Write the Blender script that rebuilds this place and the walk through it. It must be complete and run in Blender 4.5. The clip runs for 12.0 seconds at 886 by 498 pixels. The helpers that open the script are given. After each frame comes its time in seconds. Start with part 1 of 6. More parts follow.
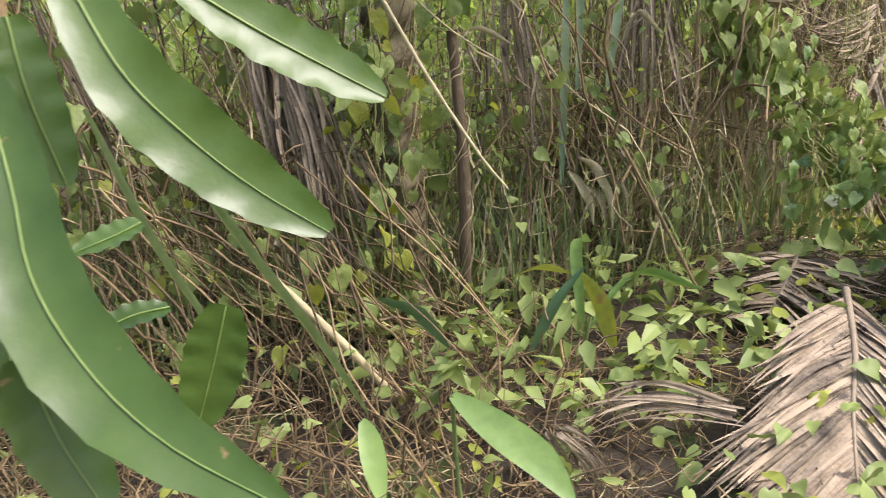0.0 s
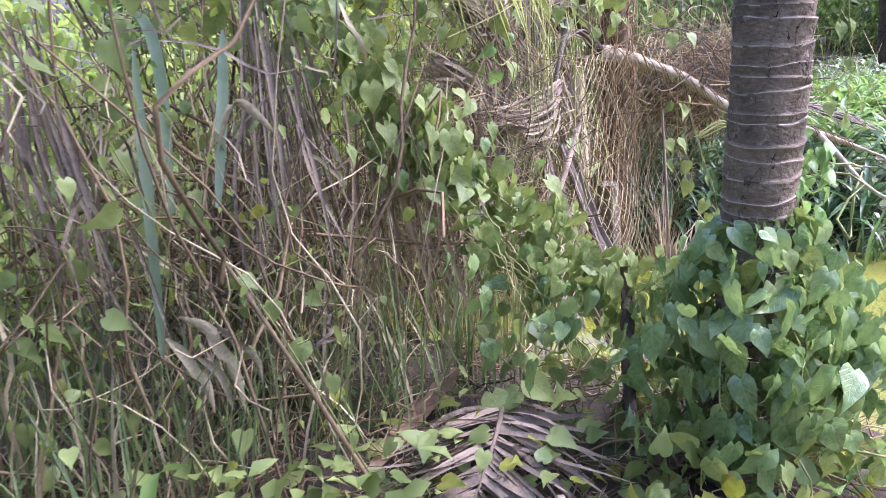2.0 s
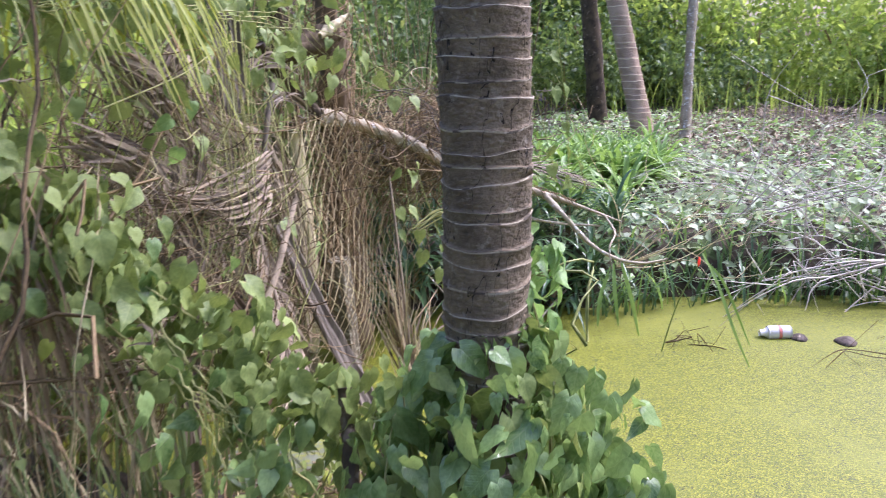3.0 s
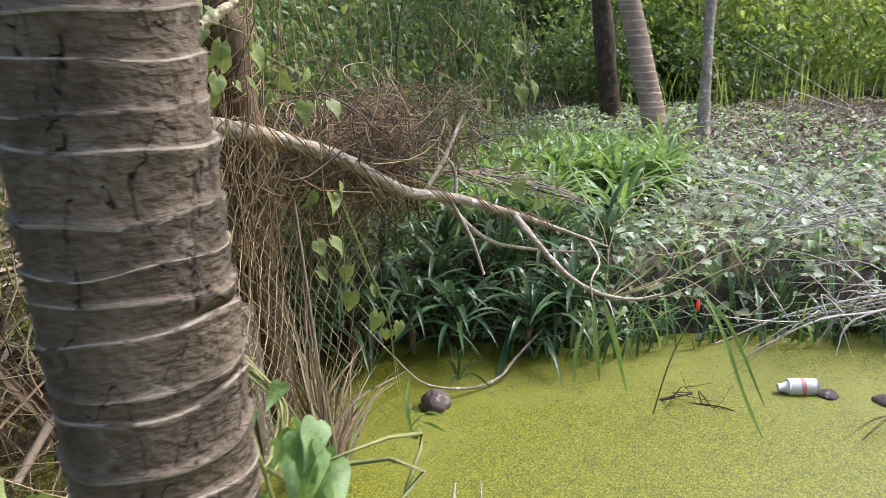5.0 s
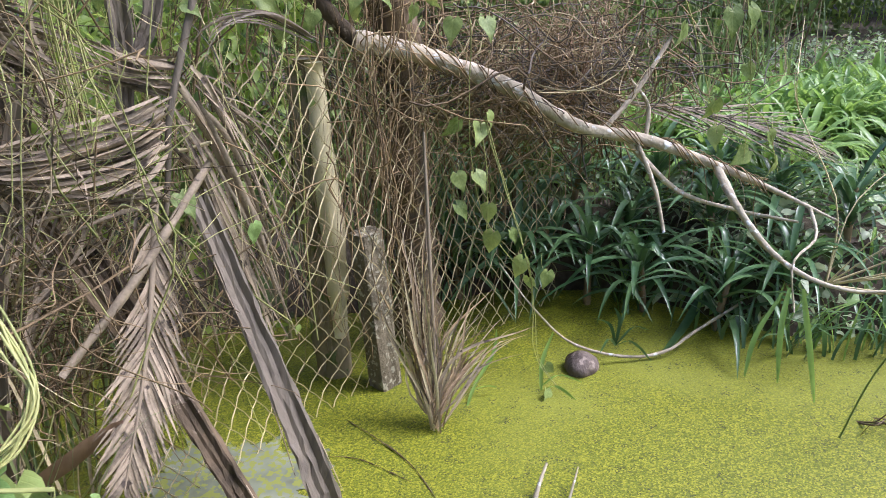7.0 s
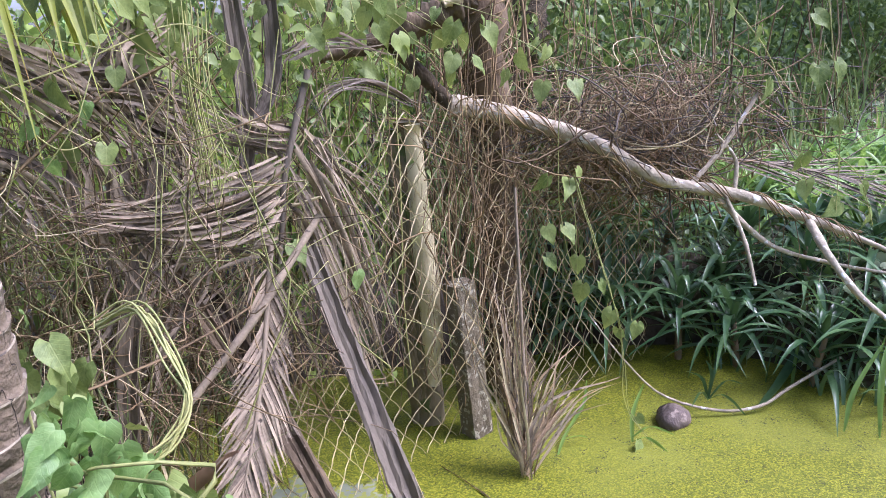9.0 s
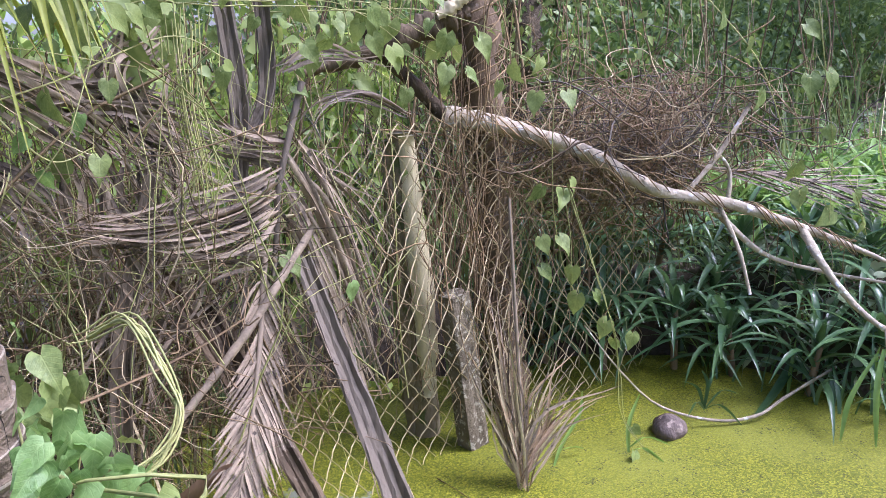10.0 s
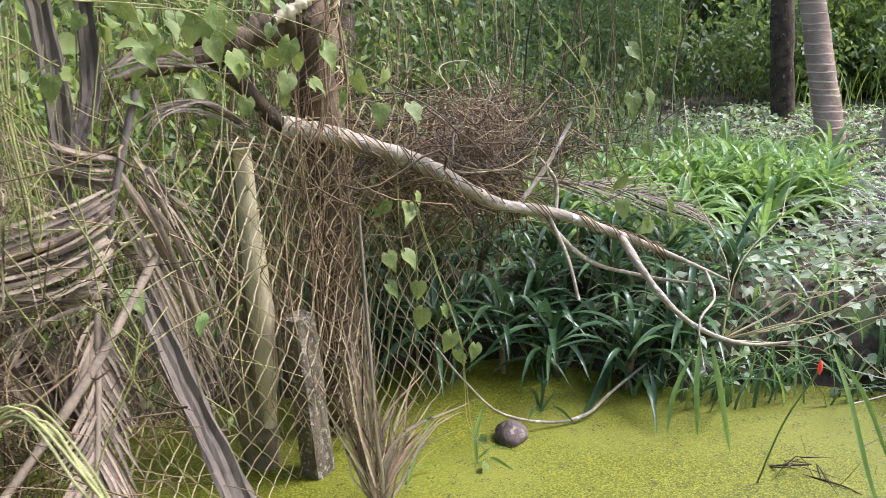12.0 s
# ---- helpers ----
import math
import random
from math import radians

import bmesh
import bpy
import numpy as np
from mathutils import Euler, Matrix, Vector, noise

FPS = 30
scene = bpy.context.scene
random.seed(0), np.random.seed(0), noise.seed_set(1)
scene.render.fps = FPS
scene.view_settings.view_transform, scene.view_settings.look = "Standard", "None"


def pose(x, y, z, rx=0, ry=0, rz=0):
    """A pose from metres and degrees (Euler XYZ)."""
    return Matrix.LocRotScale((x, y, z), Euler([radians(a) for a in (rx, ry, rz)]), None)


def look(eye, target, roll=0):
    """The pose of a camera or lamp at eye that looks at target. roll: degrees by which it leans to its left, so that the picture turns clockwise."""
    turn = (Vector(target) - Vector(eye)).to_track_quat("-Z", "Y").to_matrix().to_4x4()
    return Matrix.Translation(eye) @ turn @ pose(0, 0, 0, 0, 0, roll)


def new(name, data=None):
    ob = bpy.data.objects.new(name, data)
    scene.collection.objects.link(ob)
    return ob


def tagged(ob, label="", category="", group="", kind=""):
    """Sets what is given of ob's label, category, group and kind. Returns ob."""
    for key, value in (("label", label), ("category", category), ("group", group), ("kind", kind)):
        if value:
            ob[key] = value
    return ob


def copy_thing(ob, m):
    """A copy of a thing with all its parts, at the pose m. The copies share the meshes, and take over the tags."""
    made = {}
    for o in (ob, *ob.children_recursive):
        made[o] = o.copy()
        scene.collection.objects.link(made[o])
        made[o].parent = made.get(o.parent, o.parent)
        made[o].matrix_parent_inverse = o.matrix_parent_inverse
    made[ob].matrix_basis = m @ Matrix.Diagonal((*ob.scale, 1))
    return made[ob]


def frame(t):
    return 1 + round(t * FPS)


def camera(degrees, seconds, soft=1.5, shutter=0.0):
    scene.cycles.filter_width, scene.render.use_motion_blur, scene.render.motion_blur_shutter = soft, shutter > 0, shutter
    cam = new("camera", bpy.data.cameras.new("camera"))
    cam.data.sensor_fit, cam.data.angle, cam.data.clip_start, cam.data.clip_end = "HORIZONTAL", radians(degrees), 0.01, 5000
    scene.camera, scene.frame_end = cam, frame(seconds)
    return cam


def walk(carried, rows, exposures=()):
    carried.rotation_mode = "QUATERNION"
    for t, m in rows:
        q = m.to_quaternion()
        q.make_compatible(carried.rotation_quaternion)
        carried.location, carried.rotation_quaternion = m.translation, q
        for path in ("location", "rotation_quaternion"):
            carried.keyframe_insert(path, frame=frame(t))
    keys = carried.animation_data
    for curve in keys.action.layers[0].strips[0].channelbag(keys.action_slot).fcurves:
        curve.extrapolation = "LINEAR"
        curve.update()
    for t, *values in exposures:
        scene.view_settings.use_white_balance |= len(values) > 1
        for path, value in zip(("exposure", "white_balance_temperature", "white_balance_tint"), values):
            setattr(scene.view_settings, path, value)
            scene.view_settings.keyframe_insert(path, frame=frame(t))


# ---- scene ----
cam = camera(60.0, 12.0, soft=0.8, shutter=0.2)
PATH = [
    (0, (0.726, 1.456, 1.87), (0.725, 3.328, 1.165), -4.5),
    (0.5, (0.837, 1.586, 1.827), (1.008, 3.468, 1.174), -2.0),
    (1, (0.966, 1.988, 1.804), (1.363, 3.891, 1.333), 0.1),
    (1.5, (1.118, 2.214, 1.836), (1.725, 4.031, 1.261), -1.8),
    (2, (1.36, 2.493, 1.836), (2.004, 4.287, 1.229), -3.3),
    (2.5, (1.578, 2.659, 1.864), (2.442, 4.362, 1.271), -1.5),
    (3, (1.762, 2.88, 1.865), (2.971, 4.39, 1.352), -1.7),
    (3.5, (1.893, 3.095, 1.85), (3.203, 4.524, 1.357), -2.5),
    (3.7, (1.935, 3.141, 1.848), (3.242, 4.565, 1.336), -2.6),
    (5.3, (2.92, 3.371, 1.838), (3.944, 4.998, 1.285), -1.6),
    (5.5, (3.055, 3.413, 1.828), (3.939, 5.102, 1.224), 0.2),
    (6, (3.248, 3.473, 1.826), (3.866, 5.239, 1.121), -0.9),
    (6.5, (3.406, 3.424, 1.824), (3.906, 5.224, 1.109), -1.2),
    (7, (3.484, 3.35, 1.845), (3.897, 5.168, 1.121), -1.9),
    (7.5, (3.469, 3.294, 1.841), (3.777, 5.136, 1.126), -3.0),
    (7.7, (3.456, 3.283, 1.844), (3.74, 5.134, 1.141), -3.4),
    (9.3, (3.437, 3.192, 1.844), (3.637, 5.107, 1.303), -4.0),
    (9.5, (3.446, 3.197, 1.844), (3.645, 5.112, 1.305), -4.1),
    (10, (3.442, 3.199, 1.84), (3.662, 5.116, 1.312), -4.1),
    (10.5, (3.454, 3.218, 1.835), (3.741, 5.122, 1.297), -6.4),
    (11, (3.502, 3.251, 1.843), (3.941, 5.12, 1.282), -5.3),
    (11.5, (3.419, 3.327, 1.845), (4.18, 5.087, 1.277), -1.7),
    (12, (3.183, 3.42, 1.901), (3.966, 5.173, 1.34), -1.2),
]
walk(cam, [(t, look(eye, target, roll)) for t, eye, target, roll in PATH],
     [(0, 1.5, 6300, 22), (0.5, 1.65, 6200, 22), (1.0, 1.86, 5050, 40), (1.5, 1.9, 5450, 42), (2.0, 1.95, 5250, 42), (2.5, 1.9, 5250, 41), (3.5, 1.15, 5700, 27), (5.5, 1.1, 5800, 24), (6.5, 1.17, 5500, 24), (7.5, 1.27, 5500, 26), (9.5, 1.38, 5200, 36), (10.5, 1.37, 5250, 33), (12, 1.32, 5600, 26)])

# ---- light ----
SUN_EL, SUN_AZ = 55, 105
world = bpy.data.worlds.new("sky")
scene.world = world
world.use_nodes = True
wn = world.node_tree.nodes
sky = wn.new("ShaderNodeTexSky")
sky.sky_type, sky.sun_disc = "NISHITA", False
sky.sun_elevation, sky.sun_rotation = radians(SUN_EL), radians(SUN_AZ)
sky.air_density, sky.dust_density = 1.0, 4.0
wn["Background"].inputs["Strength"].default_value = 0.15
world.node_tree.links.new(sky.outputs["Color"], wn["Background"].inputs["Color"])
sun = new("sun", bpy.data.lights.new("sun", "SUN"))
sun.data.energy, sun.data.angle, sun.data.color = 2.0, radians(20), (1, 0.97, 0.92)
sun.matrix_world = look((0, 0, 20), (20 * math.cos(radians(SUN_EL)) * -math.sin(radians(SUN_AZ)), 20 * math.cos(radians(SUN_EL)) * -math.cos(radians(SUN_AZ)), 20 - 20 * math.sin(radians(SUN_EL))))

rng = np.random.default_rng(7)


# ---- materials ----
def material(name, dark, light, rough=0.7, grain=60.0, streak=(1, 1, 1), translucent=0.0, bump=0.3, spots=None, spec=0.4, spot_scale=9.0, spot_from=0.62, coarse=2.5, veins=False, cracks=0.0):
    """A surface whose colour runs from dark to light piece by piece, with fine grain, coarse blotches and worn spots."""
    m = bpy.data.materials.new(name)
    m.use_nodes = True
    nt = m.node_tree
    N, K = nt.nodes.new, nt.links.new
    bsdf = nt.nodes["Principled BSDF"]
    tc, info, geo = N("ShaderNodeTexCoord"), N("ShaderNodeObjectInfo"), N("ShaderNodeNewGeometry")
    mp = N("ShaderNodeMapping")
    mp.inputs["Scale"].default_value = streak
    K(tc.outputs["Object"], mp.inputs["Vector"])
    both = N("ShaderNodeMath")
    K(info.outputs["Random"], both.inputs[0]), K(geo.outputs["Random Per Island"], both.inputs[1])
    piece = N("ShaderNodeMath")
    piece.operation = "FRACT"
    K(both.outputs[0], piece.inputs[0])
    fine, wide = N("ShaderNodeTexNoise"), N("ShaderNodeTexNoise")
    fine.inputs["Scale"].default_value, fine.inputs["Detail"].default_value = grain, 4
    wide.inputs["Scale"].default_value, wide.inputs["Detail"].default_value = coarse, 3
    K(mp.outputs[0], fine.inputs["Vector"]), K(tc.outputs["Object"], wide.inputs["Vector"])
    mix1, mix2 = N("ShaderNodeMath"), N("ShaderNodeMath")
    mix1.operation = mix2.operation = "MULTIPLY_ADD"
    mix1.inputs[1].default_value, mix2.inputs[1].default_value = 0.5, 0.35
    K(piece.outputs[0], mix1.inputs[0]), K(wide.outputs["Fac"], mix1.inputs[2])
    half = N("ShaderNodeMath")
    half.operation = "MULTIPLY"
    half.inputs[1].default_value = 0.65
    K(mix1.outputs[0], half.inputs[0])
    K(fine.outputs["Fac"], mix2.inputs[0]), K(half.outputs[0], mix2.inputs[2])
    ramp = N("ShaderNodeValToRGB")
    ramp.color_ramp.elements[0].position, ramp.color_ramp.elements[1].position = 0.36, 0.78
    ramp.color_ramp.elements[0].color, ramp.color_ramp.elements[1].color = (*dark, 1), (*light, 1)
    K(mix2.outputs[0], ramp.inputs[0])
    out = ramp.outputs[0]
    if spots:
        sp = N("ShaderNodeTexNoise")
        sp.inputs["Scale"].default_value, sp.inputs["Detail"].default_value = spot_scale, 5
        K(tc.outputs["Object"], sp.inputs["Vector"])
        sr = N("ShaderNodeValToRGB")
        sr.color_ramp.elements[0].position, sr.color_ramp.elements[1].position = spot_from, spot_from + 0.05
        K(sp.outputs["Fac"], sr.inputs[0])
        mx = N("ShaderNodeMix")
        mx.data_type = "RGBA"
        K(sr.outputs[0], mx.inputs["Factor"]), K(out, mx.inputs["A"])
        mx.inputs["B"].default_value = (*spots, 1)
        out = mx.outputs["Result"]
    height = fine.outputs["Fac"]
    if cracks:
        cm, cn, ca, cb, cr = N("ShaderNodeMapping"), N("ShaderNodeTexNoise"), N("ShaderNodeMath"), N("ShaderNodeMath"), N("ShaderNodeMapRange")
        cm.inputs["Scale"].default_value = (1, 1, 0.35)
        cn.inputs["Scale"].default_value, cn.inputs["Detail"].default_value = 17, 3
        K(tc.outputs["Object"], cm.inputs["Vector"]), K(cm.outputs[0], cn.inputs["Vector"])
        ca.operation, cb.operation = "SUBTRACT", "ABSOLUTE"
        ca.inputs[1].default_value = 0.5
        K(cn.outputs["Fac"], ca.inputs[0]), K(ca.outputs[0], cb.inputs[0])
        cr.inputs["From Min"].default_value, cr.inputs["From Max"].default_value = 0.001, cracks
        K(cb.outputs[0], cr.inputs["Value"])
        cx = N("ShaderNodeMix")
        cx.data_type = "RGBA"
        cx.inputs["A"].default_value = (dark[0] * 0.5, dark[1] * 0.5, dark[2] * 0.5, 1)
        K(cr.outputs[0], cx.inputs["Factor"]), K(out, cx.inputs["B"])
        out = cx.outputs["Result"]
        ch = N("ShaderNodeMath")
        K(cr.outputs[0], ch.inputs[0]), K(fine.outputs["Fac"], ch.inputs[1])
        height = ch.outputs[0]
    if veins:
        xyz, side = N("ShaderNodeSeparateXYZ"), N("ShaderNodeMath")
        K(tc.outputs["Object"], xyz.inputs[0]), K(xyz.outputs["X"], side.inputs[0])
        side.operation = "ABSOLUTE"
        slant, turns, wave = N("ShaderNodeMath"), N("ShaderNodeMath"), N("ShaderNodeMath")
        slant.operation, turns.operation, wave.operation = "MULTIPLY_ADD", "MULTIPLY", "SINE"
        slant.inputs[1].default_value, turns.inputs[1].default_value = -0.9, 44
        K(side.outputs[0], slant.inputs[0]), K(xyz.outputs["Y"], slant.inputs[2])
        K(slant.outputs[0], turns.inputs[0]), K(turns.outputs[0], wave.inputs[0])
        edge, rib, both_v = N("ShaderNodeMapRange"), N("ShaderNodeMapRange"), N("ShaderNodeMath")
        edge.inputs["From Min"].default_value, edge.inputs["From Max"].default_value = 0.82, 1.0
        rib.inputs["From Min"].default_value, rib.inputs["From Max"].default_value = 0.022, 0.008
        K(wave.outputs[0], edge.inputs["Value"]), K(side.outputs[0], rib.inputs["Value"])
        both_v.operation = "MAXIMUM"
        K(edge.outputs[0], both_v.inputs[0]), K(rib.outputs[0], both_v.inputs[1])
        amount, vm = N("ShaderNodeMath"), N("ShaderNodeMix")
        amount.operation = "MULTIPLY"
        amount.inputs[1].default_value = 0.16
        vm.data_type = "RGBA"
        K(both_v.outputs[0], amount.inputs[0]), K(amount.outputs[0], vm.inputs["Factor"]), K(out, vm.inputs["A"])
        vm.inputs["B"].default_value = (light[0] * 1.6, light[1] * 1.35, light[2] * 1.6, 1)
        out = vm.outputs["Result"]
        lift = N("ShaderNodeMath")
        lift.operation = "MULTIPLY_ADD"
        lift.inputs[1].default_value = -0.6
        K(both_v.outputs[0], lift.inputs[0]), K(fine.outputs["Fac"], lift.inputs[2])
        height = lift.outputs[0]
    K(out, bsdf.inputs["Base Color"])
    bsdf.inputs["Roughness"].default_value = rough
    bsdf.inputs["Specular IOR Level"].default_value = spec
    if bump:
        b = N("ShaderNodeBump")
        b.inputs["Strength"].default_value, b.inputs["Distance"].default_value = bump, 0.01
        K(height, b.inputs["Height"]), K(b.outputs[0], bsdf.inputs["Normal"])
    if translucent:
        tr, ms = N("ShaderNodeBsdfTranslucent"), N("ShaderNodeMixShader")
        hsv = N("ShaderNodeHueSaturation")
        hsv.inputs["Value"].default_value, hsv.inputs["Saturation"].default_value, hsv.inputs["Hue"].default_value = 1.6, 1.1, 0.485
        K(out, hsv.inputs["Color"]), K(hsv.outputs[0], tr.inputs["Color"])
        ms.inputs[0].default_value = translucent
        K(bsdf.outputs[0], ms.inputs[1]), K(tr.outputs[0], ms.inputs[2])
        K(ms.outputs[0], nt.nodes["Material Output"].inputs["Surface"])
    return m


LEAF = material("vine_leaf", (0.075, 0.125, 0.028), (0.27, 0.34, 0.1), 0.45, 8, translucent=0.25, spec=0.3, spots=(0.25, 0.24, 0.06), spot_from=0.7, veins=True, bump=0.25)
LEAF_DARK = material("dark_vine_leaf", (0.06, 0.125, 0.03), (0.25, 0.365, 0.12), 0.26, 8, translucent=0.25, spec=0.9, veins=True, bump=0.3)
LEAF_YELLOW = material("yellowed_leaf", (0.16, 0.2, 0.03), (0.36, 0.4, 0.07), 0.5, 40, translucent=0.4, spots=(0.3, 0.2, 0.06))
LEAF_SHRUB = material("shrub_leaf", (0.034, 0.074, 0.01), (0.075, 0.132, 0.022), 0.38, 30, (1, 1, 1), 0.2, 0.15, spec=0.45, spots=(0.35, 0.22, 0.1), spot_scale=26, spot_from=0.69)
RIB = material("leaf_rib", (0.14, 0.23, 0.05), (0.24, 0.33, 0.09), 0.45, 50, translucent=0.2)
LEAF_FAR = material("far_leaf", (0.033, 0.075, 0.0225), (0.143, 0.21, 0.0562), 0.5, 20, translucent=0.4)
# Lighter than far_leaf: sunlight on and through the foliage is put into its colour.
LEAF_BRIGHT = material("sun_tinted_leaf", (0.12, 0.22, 0.04), (0.34, 0.43, 0.11), 0.5, 20, translucent=0.5)
PANDAN = material("strap_leaf", (0.0275, 0.075, 0.0275), (0.0935, 0.17, 0.0625), 0.3, 30, (1, 1, 1), 0.2, 0.2, spec=0.5)
PANDAN_LIGHT = material("light_strap_leaf", (0.09, 0.18, 0.04), (0.24, 0.37, 0.1), 0.38, 30, (1, 1, 1), 0.35, 0.2)
GRASS = material("grass_blade", (0.066, 0.12, 0.0375), (0.22, 0.28, 0.1), 0.5, 40, translucent=0.3)
DRY = material("dry_stem", (0.0315, 0.0212, 0.0109), (0.284, 0.201, 0.0966), 0.85, 90)
STRAW = material("straw", (0.168, 0.133, 0.0714), (0.578, 0.488, 0.269), 0.8, 90)
FROND = material("dead_leaflet", (0.045, 0.035, 0.024), (0.36, 0.29, 0.19), 0.82, 90, (1, 1, 1), 0.05, spots=(0.07, 0.054, 0.038), spot_scale=16, spot_from=0.62, coarse=9)
RACHIS = material("dead_midrib", (0.0368, 0.0307, 0.0218), (0.231, 0.185, 0.118), 0.7, 70, (1, 1, 0.15), spots=(0.33, 0.28, 0.22), spot_scale=7, spot_from=0.68)
BARK = material("lichen_bark", (0.13, 0.105, 0.068), (0.42, 0.365, 0.255), 0.85, 38, spots=(0.6, 0.6, 0.55), spot_scale=24, spot_from=0.6, bump=1.0, coarse=10)
DARKWOOD = material("rotten_wood", (0.0263, 0.0201, 0.0118), (0.147, 0.106, 0.0588), 0.9, 45, (1, 1, 0.3), bump=1.0, spots=(0.2, 0.16, 0.11), spot_scale=20, spot_from=0.62, coarse=9)
PALE = material("pale_log", (0.4, 0.34, 0.19), (0.68, 0.58, 0.35), 0.75, 30, (1, 1, 0.2), spots=(0.2, 0.19, 0.1), spot_scale=7, spot_from=0.66)
PALM = material("palm_bark", (0.035, 0.027, 0.016), (0.2, 0.155, 0.095), 0.88, 70, (1, 1, 1.4), bump=0.9, spots=(0.22, 0.185, 0.13), spot_scale=30, spot_from=0.61, coarse=12, cracks=0.006)
SCAR = material("leaf_scar", (0.12, 0.1, 0.065), (0.4, 0.35, 0.24), 0.85, 70, bump=0.6, spots=(0.08, 0.065, 0.045), spot_scale=22, spot_from=0.54, coarse=10, cracks=0.005)
CONCRETE = material("mossy_concrete", (0.04, 0.034, 0.02), (0.17, 0.142, 0.085), 0.9, 70, bump=0.8, spots=(0.34, 0.32, 0.22), spot_scale=40, spot_from=0.56, coarse=8)
MOSS = material("mossy_bark", (0.05, 0.042, 0.022), (0.22, 0.185, 0.1), 0.9, 40, (1, 1, 0.3), bump=1.0, spots=(0.1, 0.13, 0.04), spot_scale=10, spot_from=0.58, coarse=8)
MURK = material("murky_water", (0.09, 0.1, 0.065), (0.24, 0.26, 0.18), 0.22, 12, bump=0.05, spots=(0.2, 0.22, 0.05), spot_scale=34, spot_from=0.5, coarse=4)
REED = material("reed_blade", (0.16, 0.25, 0.13), (0.36, 0.46, 0.28), 0.45, 30, (1, 1, 1), 0.3, 0.2)
LEAF_PALE = material("pale_leaf", (0.12, 0.23, 0.055), (0.26, 0.4, 0.13), 0.4, 8, translucent=0.35, veins=True, bump=0.25)
BLACKSTALK = material("black_stalk", (0.02, 0.017, 0.012), (0.16, 0.134, 0.095), 0.72, 60, (1, 1, 0.15), bump=0.6, spots=(0.22, 0.18, 0.15), spot_scale=9, spot_from=0.66, coarse=6)
# A paler, greyer leaf colour for the creeper on the far bank.
LEAF_GREYISH = material("greyish_creeper_leaf", (0.17, 0.24, 0.11), (0.4, 0.47, 0.29), 0.4, 8, translucent=0.3, bump=0.2)
BLEACHED = material("bleached_twig", (0.26, 0.23, 0.19), (0.62, 0.56, 0.48), 0.8, 60)
BARE = material("stripped_wood", (0.42, 0.37, 0.18), (0.72, 0.64, 0.38), 0.7, 30, (1, 1, 0.2), spots=(0.3, 0.27, 0.14), spot_scale=14, spot_from=0.66)
TAN = material("tan_palm_bark", (0.2, 0.135, 0.08), (0.5, 0.37, 0.25), 0.85, 30, (1, 1, 6), bump=0.6, coarse=5)
RUST = material("reddish_leaflet", (0.118, 0.0758, 0.0424), (0.446, 0.33, 0.181), 0.75, 90)
WIRE = material("rusty_wire", (0.2, 0.165, 0.075), (0.5, 0.42, 0.22), 0.65, 80)
# Base colours lowered to stand in for the shade under the thick plants.
SOIL = material("leaf_litter_soil", (0.022, 0.017, 0.011), (0.1, 0.078, 0.05), 0.95, 35, bump=1.0, spots=(0.07, 0.1, 0.03), spot_scale=3, spot_from=0.55)
GREENVINE = material("green_vine", (0.17, 0.2, 0.05), (0.42, 0.42, 0.15), 0.5, 60, translucent=0.1)
HUSK = material("coconut_husk", (0.022, 0.018, 0.014), (0.13, 0.1, 0.078), 0.8, 60, (1, 1, 0.2), bump=0.9, spots=(0.26, 0.21, 0.16), spot_scale=16, spot_from=0.56, coarse=14)
HUSK_PALE = material("pale_husk", (0.4, 0.32, 0.27), (0.68, 0.57, 0.5), 0.8, 40, bump=0.4)
SHEATH = material("palm_sheath", (0.18, 0.11, 0.06), (0.4, 0.27, 0.16), 0.75, 40, (1, 1, 0.2))
PLASTIC = material("weathered_plastic", (0.55, 0.53, 0.5), (0.8, 0.78, 0.74), 0.4, 20, bump=0.05)
PINK = material("pink_print", (0.55, 0.15, 0.12), (0.75, 0.3, 0.25), 0.5, 20, bump=0.05)
RED = material("red_petal", (0.6, 0.06, 0.03), (0.85, 0.15, 0.08), 0.5, 40, translucent=0.3)


